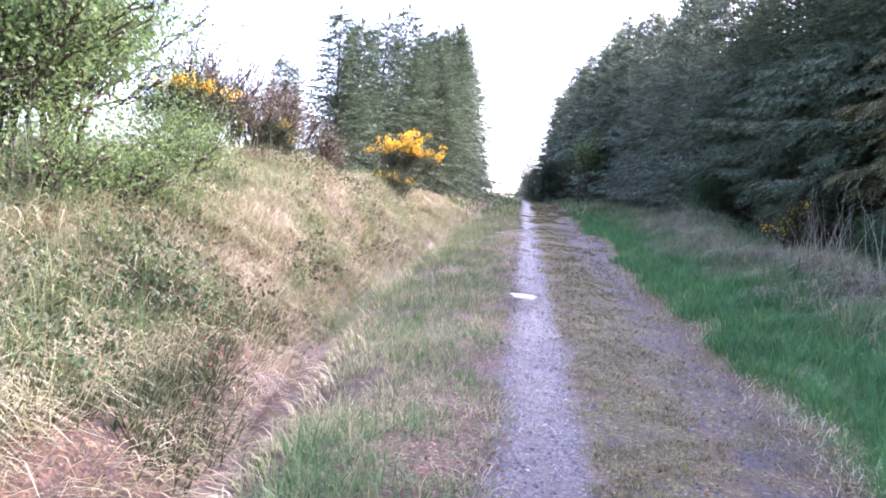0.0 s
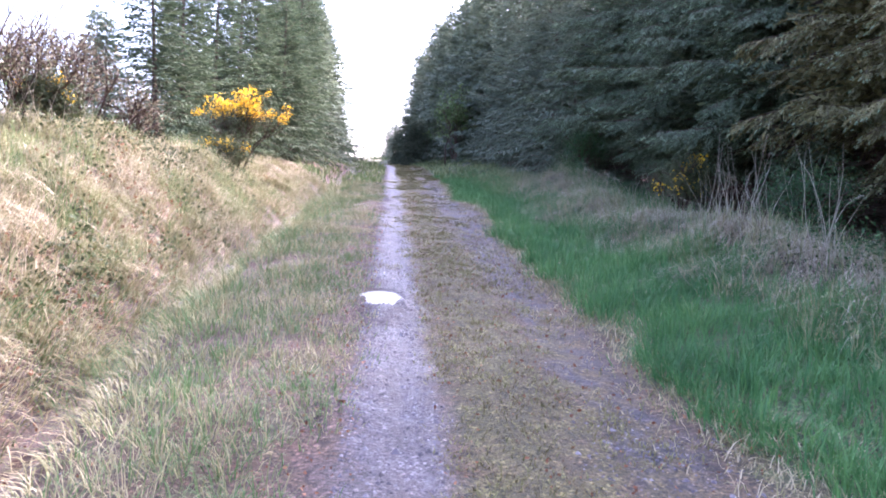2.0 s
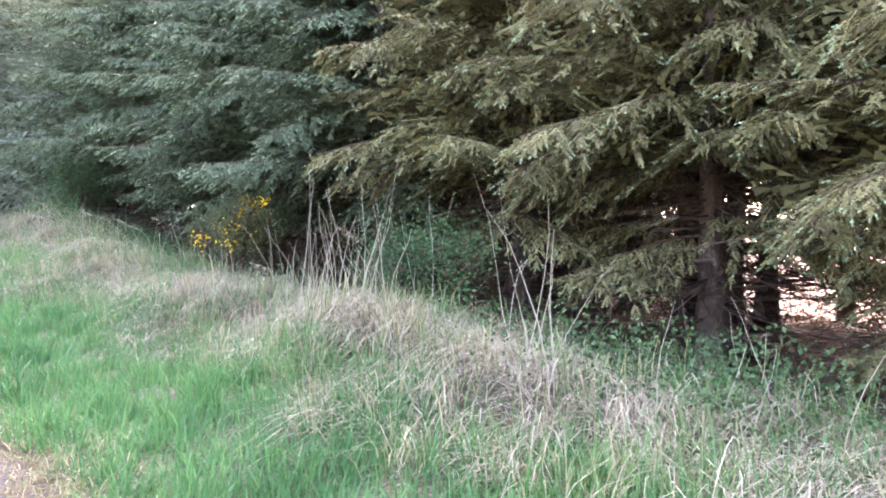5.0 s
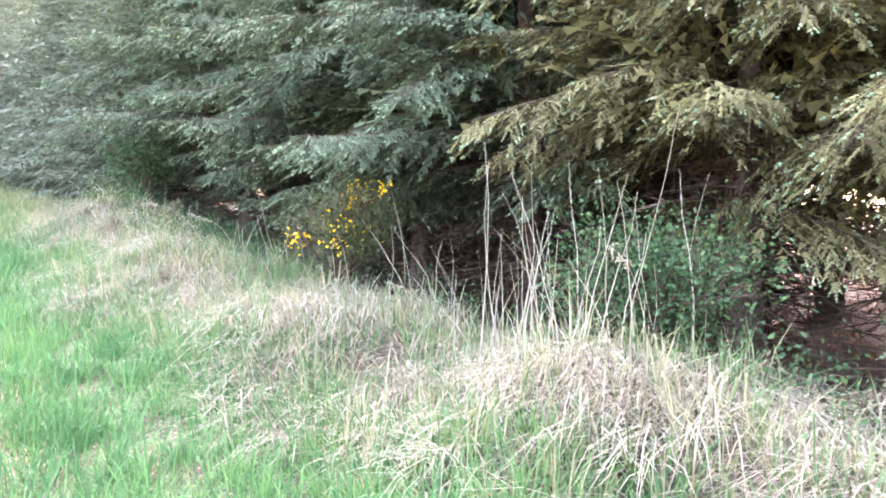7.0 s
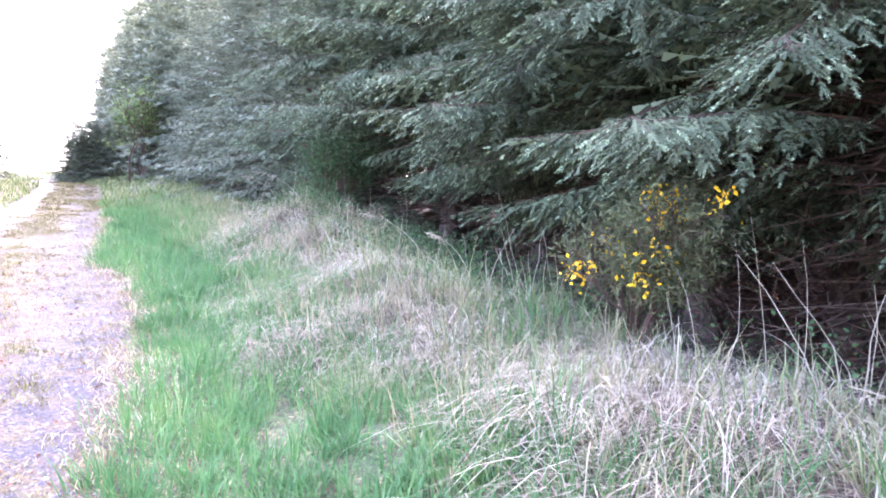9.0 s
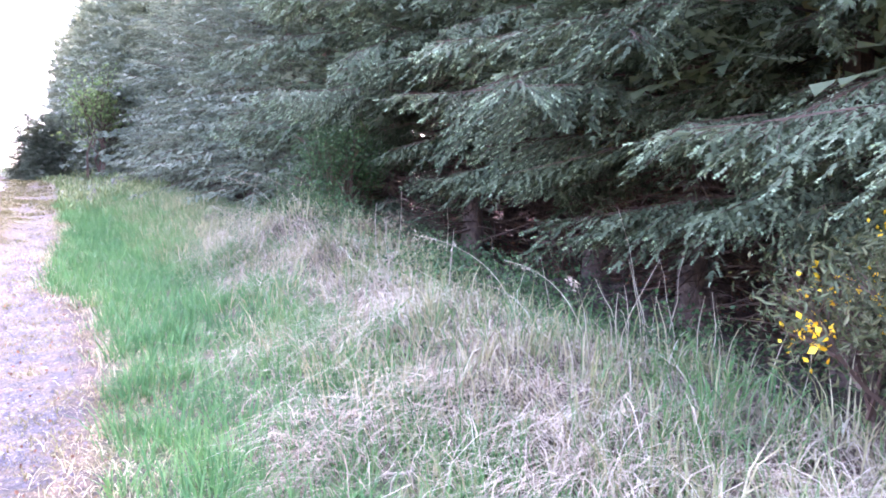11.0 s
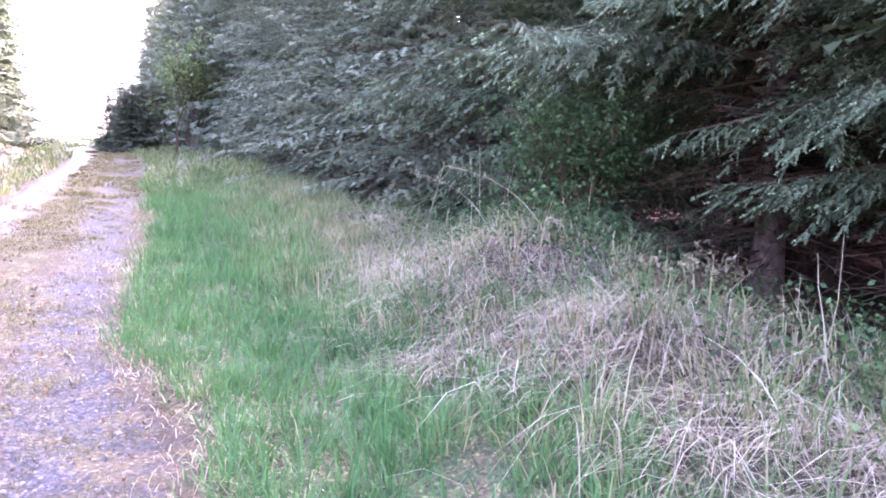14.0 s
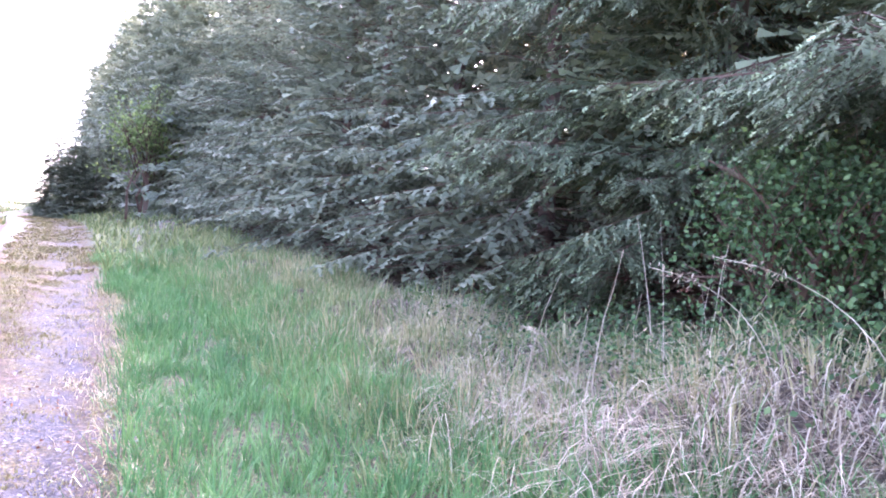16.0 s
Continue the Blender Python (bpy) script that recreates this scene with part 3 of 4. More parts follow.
def sticks(p0, p1, r0, r1):
    """Thin three-sided tapered sticks between pairs of points."""
    n = len(p0)
    d = p1 - p0
    d = d / (np.linalg.norm(d, axis=1, keepdims=True) + 1e-9)
    ref = np.where(np.abs(d[:, 2:3]) < 0.9, [[0, 0, 1.0]], [[1.0, 0, 0]])
    a = np.cross(d, ref)
    a /= np.linalg.norm(a, axis=1, keepdims=True) + 1e-9
    b = np.cross(d, a)
    V = np.empty((n, 6, 3))
    for i in range(3):
        o = a * math.cos(2.094 * i) + b * math.sin(2.094 * i)
        V[:, i], V[:, 3 + i] = p0 + o * np.reshape(r0, (-1, 1)), p1 + o * np.reshape(r1, (-1, 1))
    f = []
    for i in range(3):
        j = (i + 1) % 3
        f += [(i, j, 3 + j), (i, 3 + j, 3 + i)]
    return V.reshape(-1, 3), (np.arange(n)[:, None, None] * 6 + np.array(f)[None]).reshape(-1, 3)


def trunk_mesh(h, r, rng, sides=9, rings=12, flare=1.6):
    v, f = [], []
    ox, oy = 0.0, 0.0
    for i in range(rings + 1):
        t = i / rings
        rad = max(0.012, r * (1 - t) ** 0.9 * (1 + (flare - 1) * max(0, 1 - t * 14)))
        ox, oy = ox + rng.normal(0, 0.012), oy + rng.normal(0, 0.012)
        for k in range(sides):
            a = 2 * math.pi * k / sides
            q = rad * (1 + 0.1 * math.sin(3 * a + i) + rng.normal(0, 0.03))
            v.append((ox + q * math.cos(a), oy + q * math.sin(a), t * h - 0.25 * (i == 0)))
    for i in range(rings):
        for k in range(sides):
            a, b = i * sides + k, i * sides + (k + 1) % sides
            f += [(a, b, b + sides), (a, b + sides, a + sides)]
    return mesh_from("trunk", v, f, M_BARK, True)


def frond(rng, root, a, L, lift, sag, out):
    """One long low bough: a limb with side branchlets on both sides, each set with hanging needle shoots."""
    fb, fa, fl, fw, fu, s0, s1, sr0, sr1, tips = out
    segs = 7
    w = np.linspace(0, 1, segs + 1)
    yaw = a + 0.16 * np.sin(4 * w + rng.uniform(0, 6)) + rng.normal(0, 0.2) * w
    pts = np.stack([root[0] + np.cos(yaw) * L * w, root[1] + np.sin(yaw) * L * w, root[2] + L * (lift * w - sag * w ** 2 + 0.09 * w ** 5)], 1)
    for q in range(segs):
        s0.append(pts[q]), s1.append(pts[q + 1])
        sr0.append(0.011 * (1 - w[q]) + 0.003), sr1.append(0.011 * (1 - w[q + 1]) + 0.002)
    t = 0.22
    while t < 1.0:
        i = min(int(t * segs), segs - 1)
        c = pts[i] + (pts[i + 1] - pts[i]) * (t * segs - i)
        ax = pts[i + 1] - pts[i]
        ax = ax / np.linalg.norm(ax)
        sd = np.cross(ax, (0, 0, 1))
        size = (0.16 + 0.62 * min(1.0, (1 - t) * 1.9) * min(1.0, 0.3 + 1.6 * t)) * min(1.0, 0.45 + L / 4)
        for sgn in (-1, 1):
            if rng.random() < 0.12:
                continue
            ln = size * rng.uniform(0.7, 1.2)
            way = ax * rng.uniform(0.65, 1.0) + sd * sgn * rng.uniform(0.55, 0.85) + np.array([0, 0, rng.uniform(-0.35, 0.12)])
            way /= np.linalg.norm(way)
            n = max(2, int(ln / 0.058))
            g = (np.arange(n) + 0.6) / n
            hang = -ln * 0.33 * g ** 2
            cc = c + way * (ln * g)[:, None] + np.stack([0 * g, 0 * g, hang], 1)
            s0.append(c), s1.append(cc[n // 2]), sr0.append(0.005), sr1.append(0.003)
            s0.append(cc[n // 2]), s1.append(cc[-1]), sr0.append(0.003), sr1.append(0.0015)
            s2 = np.cross(way, (0, 0, 1))
            for k in range(n):
                for side in (-1, 1):
                    if rng.random() < 0.08:
                        continue
                    v = way * rng.uniform(0.6, 1.0) + s2 * side * rng.uniform(0.28, 0.6) + np.array([0, 0, rng.uniform(-0.75, 0.05)])
                    v /= np.linalg.norm(v)
                    m = rng.uniform(0.09, 0.19) * (1.15 - 0.5 * g[k])
                    fb.append(cc[k]), fa.append(v), fl.append(m), fw.append(rng.uniform(0.017, 0.027)), fu.append(np.array([0, 0, 1.0]) + rng.normal(0, 0.3, 3))
                    if t > 0.45 and g[k] > 0.35 and rng.random() < 0.22:
                        tips.append((cc[k] + v * m * 0.9, v))
            v = way + np.array([0, 0, -0.45])
            v /= np.linalg.norm(v)
            fb.append(cc[-1]), fa.append(v), fl.append(0.13), fw.append(0.022), fu.append(np.array([0, 0, 1.0]))
            tips.append((cc[-1] + v * 0.11, v))
        t += 0.088 / L * rng.uniform(0.75, 1.25)
    fb.append(pts[-2]), fa.append((pts[-1] - pts[-2]) / np.linalg.norm(pts[-1] - pts[-2])), fl.append(L / segs + 0.08), fw.append(0.03), fu.append(np.array([0, 0, 1.0]))


def spruce(seed, h, first, detail, spread, edge=None, needle=None, radius=0.12, core=0.0, bare=False, reach=3.3):
    """A spruce of height h: trunk, dead lower twigs and a crown of drooping sprays. first: height of the lowest green bough.
    edge: the side (radians) that faces the light, where boughs are long, low and dense."""
    rng = np.random.default_rng(seed)
    global RNG
    RNG = rng
    fb, fa, fl, fw, fu = [], [], [], [], []
    s0, s1, sr0, sr1 = [], [], [], []
    d0, d1, dr0, dr1 = [], [], [], []
    tips = []
    z = first
    if detail == 2:
        # the long low boughs on the side that faces the light, in tiers
        zz, out = first, (fb, fa, fl, fw, fu, s0, s1, sr0, sr1, tips)
        while zz < 4.9:
            for da in np.linspace(-1.2, 1.2, 6) + rng.normal(0, 0.13, 6):
                if rng.random() < 0.2:
                    continue
                L = reach * (1 - 0.3 * abs(da)) * (1 - 0.05 * zz) * rng.uniform(0.55, 1.08)
                frond(rng, (0, 0, zz + rng.normal(0, 0.12)), edge + da, L, rng.uniform(0.08, 0.34), rng.uniform(0.26, 0.50), out)
            zz += rng.uniform(0.42, 0.62)
    gap = {2: 0.28, 1: 0.30, 0: 0.48}[detail]
    while z < h - 0.15:
        k = int(rng.integers(5, 8)) if detail else 7
        turn = rng.uniform(0, 6.28)
        for j in range(k):
            a = turn + j * 6.283 / k + rng.normal(0, 0.22)
            face = 1.0 if edge is None else 0.5 + 0.5 * math.cos(a - edge)
            if detail == 2 and z < 4.9 and face > 0.5 and rng.random() < 0.8:
                continue
            if edge is not None and z < 4.5 and face < 0.35 and rng.random() < 0.75:
                L = rng.uniform(0.5, 1.3)
                e = np.array([math.cos(a) * L, math.sin(a) * L, -0.25 * L + rng.normal(0, 0.1)])
                d0.append((0, 0, z)), d1.append(e + [0, 0, z]), dr0.append(0.012), dr1.append(0.003)
                continue
            t = z / h
            L = spread * (1 - t) ** 0.85 * rng.uniform(0.72, 1.15) * (0.65 + 0.35 * face) + 0.12
            zz = z + rng.normal(0, 0.08)
            lift = (-0.02 if z < 3 else 0.12 + 0.35 * t) + rng.normal(0, 0.07)
            sag = 0.26 * (1 - t) + 0.05
            segs = 4
            pts = []
            for q in range(segs + 1):
                w = q / segs
                wob = 0.05 * math.sin(5 * w + j)
                pts.append((math.cos(a + wob) * L * w, math.sin(a + wob) * L * w, zz + L * (lift * w - sag * w * w + 0.10 * w ** 4)))
            pts = np.array(pts)
            for q in range(segs):
                s0.append(pts[q]), s1.append(pts[q + 1])
                sr0.append(0.009 * (1 - q / segs) * (0.5 + L / 3) + 0.003), sr1.append(0.009 * (1 - (q + 1) / segs) * (0.5 + L / 3) + 0.002)
            step = {2: 0.10, 1: 0.19, 0: 0.36}[detail] if z < 5.5 else {2: 0.20, 1: 0.24, 0: 0.42}[detail]
            w = 0.18 if z < 4 else 0.08
            while w < 1.0:
                i = min(int(w * segs), segs - 1)
                c = pts[i] + (pts[i + 1] - pts[i]) * (w * segs - i)
                ax = pts[i + 1] - pts[i]
                ax = ax / np.linalg.norm(ax)
                sd = np.cross(ax, (0, 0, 1))
                for sgn in (-1, 1):
                    ln = (0.14 + 0.42 * min(1, 2.2 * w) * (1 - 0.75 * w)) * rng.uniform(0.7, 1.25) * min(1, 0.45 + L / 2.2) * (1.0 if detail else 1.35)
                    way = ax * rng.uniform(0.5, 0.95) + sd * sgn * rng.uniform(0.55, 0.95) + np.array([0, 0, -rng.uniform(0.1, 0.75) * (1 - 0.6 * t)])
                    way /= np.linalg.norm(way)
                    upv = np.array([0, 0, 1.0]) + rng.normal(0, 0.3, 3)
                    fb.append(c), fa.append(way), fl.append(ln), fu.append(upv)
                    fw.append({2: 0.024, 1: 0.065, 0: 0.25}[detail])
                    if detail == 2 and z < 4.6 and 0.2 < face:
                        for g in range(int(ln / 0.11)):
                            o = c + way * ln * (g + 0.7) * 0.11 / ln
                            for s2 in ((-1, 1) if rng.random() < 0.6 else (1,)):
                                w2 = way * 0.7 + np.cross(way, upv) * 0.6 * s2 + np.array([0, 0, -rng.uniform(0.1, 0.7)])
                                w2 /= np.linalg.norm(w2)
                                fb.append(o), fa.append(w2), fl.append(rng.uniform(0.10, 0.22)), fw.append(0.017), fu.append(upv)
                                if w > 0.45 and rng.random() < 0.3:
                                    tips.append((o + w2 * fl[-1] * 0.93, w2))
                w += step / L * rng.uniform(0.8, 1.2)
            fb.append(pts[-2]), fa.append((pts[-1] - pts[-2]) / np.linalg.norm(pts[-1] - pts[-2])), fl.append(0.22 + 0.1 * L), fw.append(0.06), fu.append(np.array([0, 0, 1.0]))
        z += gap * rng.uniform(0.8, 1.2)
    fb.append(np.array([0, 0, h - 0.5])), fa.append(np.array([0, 0, 1.0])), fl.append(0.7), fw.append(0.06), fu.append(np.array([1.0, 0, 0]))
    for i in range({2: 170, 1: 60, 0: 0}[detail] if not bare else 210):
        a, zz, L = rng.uniform(0, 6.28), rng.uniform(0.35, max(0.6, first + 0.8)), rng.uniform(0.3, 1.5 + 0.5 * bare)
        p = np.array([0, 0, zz])
        e = p + [math.cos(a) * L, math.sin(a) * L, rng.normal(-0.12, 0.12) * L]
        d0.append(p), d1.append(e), dr0.append(0.010 + 0.002 * bare), dr1.append(0.003)
        for g in range(4 if detail or bare else 0):
            q = p + (e - p) * rng.uniform(0.3, 1)
            d0.append(q), d1.append(q + rng.normal(0, 0.16 + 0.08 * bare, 3)), dr0.append(0.005 + 0.002 * bare), dr1.append(0.002)
    if core:
        # the dense inner foliage: short sprays all round the trunk
        m = {2: 2400, 1: 1000, 0: 600}[detail]
        zc = core + (h - 0.6 - core) * rng.random(m) ** 1.2
        ac = rng.uniform(0, 6.28, m)
        rc = spread * 0.55 * (1 - zc / h) ** 0.8 * np.sqrt(rng.random(m))
        pc = np.stack([rc * np.cos(ac), rc * np.sin(ac), zc], 1)
        wc = np.stack([np.cos(ac), np.sin(ac), rng.normal(-0.2, 0.4, m)], 1)
        wc /= np.linalg.norm(wc, axis=1, keepdims=True)
        fb += list(pc)
        fa += list(wc)
        fl += list(rng.uniform(0.35, 0.7, m))
        fw += list(rng.uniform(0.04, 0.09, m) * {2: 0.5, 1: 1.0, 0: 1.7}[detail])
        fu += list(rng.normal(0, 1, (m, 3)))
    tree = new("spruce")
    part("trunk", trunk_mesh(h, radius, rng, 9 if detail else 6), tree)
    teeth = {2: 5, 1: 4, 0: 3}[detail]
    crown = mesh_from("crown", *feathers(np.array(fb), np.array(fa), np.array(fl), np.array(fw), np.array(fu), teeth), needle or M_NEEDLE)
    part("crown", crown, tree)
    if tips:
        tb, ta = np.array([p[0] for p in tips]), np.array([p[1] for p in tips])
        n = len(tips)
        part("shoot_growth", mesh_from("shoot_growth", *feathers(tb, ta, rng.uniform(0.03, 0.055, n), np.full(n, 0.012), rng.normal(0, 1, (n, 3)), 2), M_TIP), tree, "pale fresh shoot tips")
    if detail:
        part("branchwork", mesh_from("branchwork", *sticks(np.array(s0), np.array(s1), np.array(sr0), np.array(sr1)), M_TWIG), tree)
    if d0:
        part("dead_wood", mesh_from("dead_wood", *sticks(np.array(d0), np.array(d1), np.array(dr0), np.array(dr1)), M_TWIG), tree, "bare brown dead lower twigs")
    return tree


def plant(kinds, x, y, rng, label, group, scale=(0.9, 1.1), turn=None, wide=1.0):
    """Sets one of the given trees on the ground; the first use of a tree is the tree itself."""
    ob = kinds[int(rng.integers(len(kinds)))]
    s = rng.uniform(*scale)
    rz = rng.uniform(0, 360) if turn is None else turn + rng.uniform(-14, 14)
    m = pose(x, y, float(terrain(x, y)) - 0.03, rng.normal(0, 1.2), rng.normal(0, 1.2), rz) @ Matrix.Diagonal((s * wide, s * wide, s * rng.uniform(0.95, 1.06), 1))
    if "used" in ob:
        t = copy_thing(ob, m)
        t.matrix_basis = m
    else:
        t = ob
        t["used"] = 1
        t.matrix_basis = m
    return tagged(t, label, "spruce tree", group)


def build_spruces():
    rng = np.random.default_rng(11)
    near = [spruce(21, 10.6, 1.4, 2, 2.7, math.pi, M_NEEDLE, core=2.2), spruce(22, 11.0, 1.6, 2, 2.8, math.pi, M_NEEDLE, core=2.3)]
    thin = [spruce(23, 10.2, 1.25, 2, 2.6, math.pi, M_NEEDLE_OLIVE, core=1.9, reach=2.9)]
    skirted = [spruce(24, 10.2, 0.55, 2, 2.5, math.pi, M_NEEDLE, core=1.6)]
    mid = [spruce(31, 10.0, 0.6, 1, 2.5, None, M_NEEDLE_HAZED, core=0.8), spruce(32, 9.4, 0.5, 1, 2.6, None, M_NEEDLE_HAZED, core=0.7)]
    back = [spruce(41, 10.2, 2.7, 0, 2.1, None, M_NEEDLE_OLIVE, 0.14, 2.9, True), spruce(42, 9.8, 2.4, 0, 2.2, None, M_NEEDLE_OLIVE, 0.12, 2.6, True)]
    bankside = [spruce(33, 10.0, 0.5, 1, 2.6, None, M_NEEDLE, core=0.6), spruce(34, 9.6, 0.4, 1, 2.5, None, M_NEEDLE, core=0.6)]
    far = [spruce(51, 10.2, 0.4, 0, 2.4, None, M_NEEDLE_HAZED, core=0.5), spruce(52, 9.6, 0.5, 0, 2.5, None, M_NEEDLE_HAZED, core=0.5), spruce(53, 10.8, 0.4, 0, 2.3, None, M_NEEDLE_HAZED, core=0.5)]
    row = ((7.0, 3.2, 3), (7.1, 5.3, 0), (7.3, 7.6, 2), (7.4, 10.0, 2), (7.3, 12.3, 2), (7.2, 14.6, 1), (7.1, 16.6, 0), (7.0, 18.0, 1), (7.5, 20.0, 0), (7.0, 21.9, 1), (6.9, 24.5, 3), (6.7, 26.9, 5), (6.5, 29.0, 4))
    for x, y, k in row:
        plant([(near + thin + mid + skirted)[(0, 1, 2, 5, 3, 4)[k]]], x, y, rng, "tall dark green spruce with drooping boughs and bare lower twigs", "spruces beside the track", (0.94, 1.06), 0)
    for x, y in ((8.4, 10.9), (8.5, 13.4), (8.3, 8.6), (8.4, 16.0), (8.4, 19.0)):
        plant(back, x, y, rng, "slim plantation spruce with a bare lower trunk", "spruces deeper in the plantation")
    y = 31.0
    while y < 46:
        s = float(np.interp(y, [31, 46], [1.06, 1.16]))
        plant(mid, 6.4 + rng.normal(0, 0.3) + float(row_bend(y)), y, rng, "dense dark spruce with boughs to the ground", "spruces beside the track", (0.93 * s, 1.06 * s))
        y += rng.uniform(2.0, 2.6)
    while y < 92:
        s = float(np.interp(y, [46, 77], [1.14, 1.3]))
        plant(far, 6.0 + rng.normal(0, 0.4) + float(row_bend(y)), y, rng, "distant dark blue-green spruce in the row", "spruces beside the track", (0.92 * s, 1.06 * s))
        y += rng.uniform(1.9, 2.5)
    # The rows at 16.2 and 19 m are added to darken the plantation's interior.
    for x0, y0, y1, kinds in ((9.4, 1, 32, back), (11.3, 2, 32, back), (13.4, 1, 30, back), (16.2, -2, 10, far), (16.2, 33, 42, far), (19.0, -2, 10, far), (16.2, 19, 33, far), (19.0, 18.5, 31, far), (21.0, 31, 46, far), (9.2, 32, 70, far)):
        y = y0
        while y < y1:
            if not (x0 > 11 and 24 < y < 28 and rng.random() < 0.3):
                plant(kinds, x0 + rng.normal(0, 0.35) + float(row_bend(y)), y, rng, "slim plantation spruce with a bare lower trunk", "spruces deeper in the plantation")
            y += rng.uniform(2.0, 2.8)
    y = 20.6
    while y < 44:
        s = float(np.interp(y, [20, 28, 42], [0.50, 0.66, 0.88]))
        plant(bankside, -5.3 + rng.normal(0, 0.5) + float(row_bend(y)), y, rng, "bushy blue-green spruce on the bank above the ditch", "spruces on the bank", (0.94 * s, 1.06 * s), wide=1.35)
        y += rng.uniform(1.7, 2.4)
    while y < 68:
        s = float(np.interp(y, [44, 63], [0.92, 1.1]))
        plant(far, -5.0 + rng.normal(0, 0.4) + float(row_bend(y)), y, rng, "distant blue-green spruce on the bank", "spruces on the bank", (0.92 * s, 1.06 * s), wide=1.2)
        y += rng.uniform(2.2, 3.0)
    for i in range(9):
        plant(far, 0.8 + 0.3 * i + rng.normal(0, 0.12), 54.5 + rng.uniform(0, 3), rng, "small dark spruce at the bend of the track", "spruces at the far bend", (0.29, 0.36), wide=1.3)
    for i in range(14):
        plant(far, rng.uniform(-2, 8), rng.uniform(100, 126), rng, "distant dark spruce closing the view along the track", "spruces at the far bend", (0.5, 0.7))
    y = 27.0
    while y < 60:
        plant(far, -8.8 + rng.normal(0, 0.6), y, rng, "blue-green spruce behind the bank", "spruces on the bank", (0.42, 0.58))
        y += rng.uniform(2.6, 3.6)


build_spruces()


# ---- shrubs ----
def leaf_quads(p, size, rng, slim=0.32):
    """Small pointed leaves of two folded triangles, turned at random."""
    n = len(p)
    d = rng.normal(0, 1, (n, 3))
    d /= np.linalg.norm(d, axis=1, keepdims=True)
    e = np.cross(d, rng.normal(0, 1, (n, 3)))
    e /= np.linalg.norm(e, axis=1, keepdims=True)
    s = np.reshape(size, (-1, 1))
    V = np.stack([p, p + d * s * 0.5 + e * s * slim, p + d * s, p + d * s * 0.5 - e * s * slim + np.cross(d, e) * s * 0.12], 1)
    f = np.array([(0, 1, 2), (0, 2, 3)])
    return V.reshape(-1, 3), (np.arange(n)[:, None, None] * 4 + f[None]).reshape(-1, 3)


def limbs(rng, h, spread, stems, levels=4, kids=3, bushy=False):
    """Sticks of a branching shrub and the places of its twig ends."""
    p0, p1, r0, r1 = [], [], [], []
    level = [(np.array([rng.normal(0, 0.08 * spread), rng.normal(0, 0.08 * spread), -0.1]), np.array([rng.normal(0, 0.35 * spread / h), rng.normal(0, 0.35 * spread / h), 1.0]), h * 0.42, 0.012 + 0.009 * h) for _ in range(stems)]
    ends = []
    for lv in range(levels):
        nxt = []
        for p, d, L, r in level:
            d = d / np.linalg.norm(d)
            m = p + d * L * 0.5 + rng.normal(0, 0.05 * L, 3)
            e = p + d * L + rng.normal(0, 0.06 * L, 3)
            p0 += [p, m]
            p1 += [m, e]
            r0 += [r, r * 0.8]
            r1 += [r * 0.8, r * 0.6]
            if lv >= levels - 2 or (bushy and lv >= 1):
                ends += [m, e]
            for _ in range(kids):
                nxt.append((p + (e - p) * rng.uniform(0.5, 1.0), d + rng.normal(0, 0.55, 3) * [spread / h + 0.3, spread / h + 0.3, 0.5] + [0, 0, 0.12], L * rng.uniform(0.45, 0.8), r * 0.55))
        level = nxt
    return (np.array(p0), np.array(p1), np.array(r0), np.array(r1)), np.array(ends)


def shrub(name, seed, x, y, h, spread, stems, n_leaves, leaf_size, leaf_mat, label, category, group="", kids=3, n_flowers=0, fuzz=0.1, flower_top=0.55, bushy=False):
    rng = np.random.default_rng(seed)
    bush = new(name)
    st, ends = limbs(rng, h, spread, stems, 4, kids, bushy)
    part("branchwork", mesh_from("branchwork", *sticks(*st), M_TWIG), bush)
    if n_leaves:
        q = ends[rng.integers(0, len(ends), n_leaves)] + rng.normal(0, fuzz, (n_leaves, 3))
        if bushy:
            k = rng.integers(0, len(st[0]), n_leaves // 3)
            q[:n_leaves // 3] = st[0][k] + (st[1][k] - st[0][k]) * rng.random((len(k), 1)) + rng.normal(0, 0.28, (len(k), 3))
        q[:, 2] = np.maximum(q[:, 2], 0.02)
        part("foliage", mesh_from("foliage", *leaf_quads(q, rng.uniform(0.6, 1.4, n_leaves) * leaf_size, rng, 0.09 if leaf_mat is M_GORSE else 0.32), leaf_mat), bush)
    if n_flowers:
        top = ends[ends[:, 2] > flower_top * ends[:, 2].max()]
        heads = top[rng.integers(0, len(top), max(4, n_flowers // 22))]
        q = heads[rng.integers(0, len(heads), n_flowers)] + rng.normal(0, 0.05, (n_flowers, 3))
        part("blossom", mesh_from("blossom", *leaf_quads(q, rng.uniform(0.026, 0.05, n_flowers) * (1.4 if h > 1.4 else 1.0), rng), M_FLOWER), bush, "bright yellow gorse blossom")
    bush.matrix_basis = pose(x, y, float(terrain(x, y)) - 0.02)
    return tagged(bush, label, category, group)


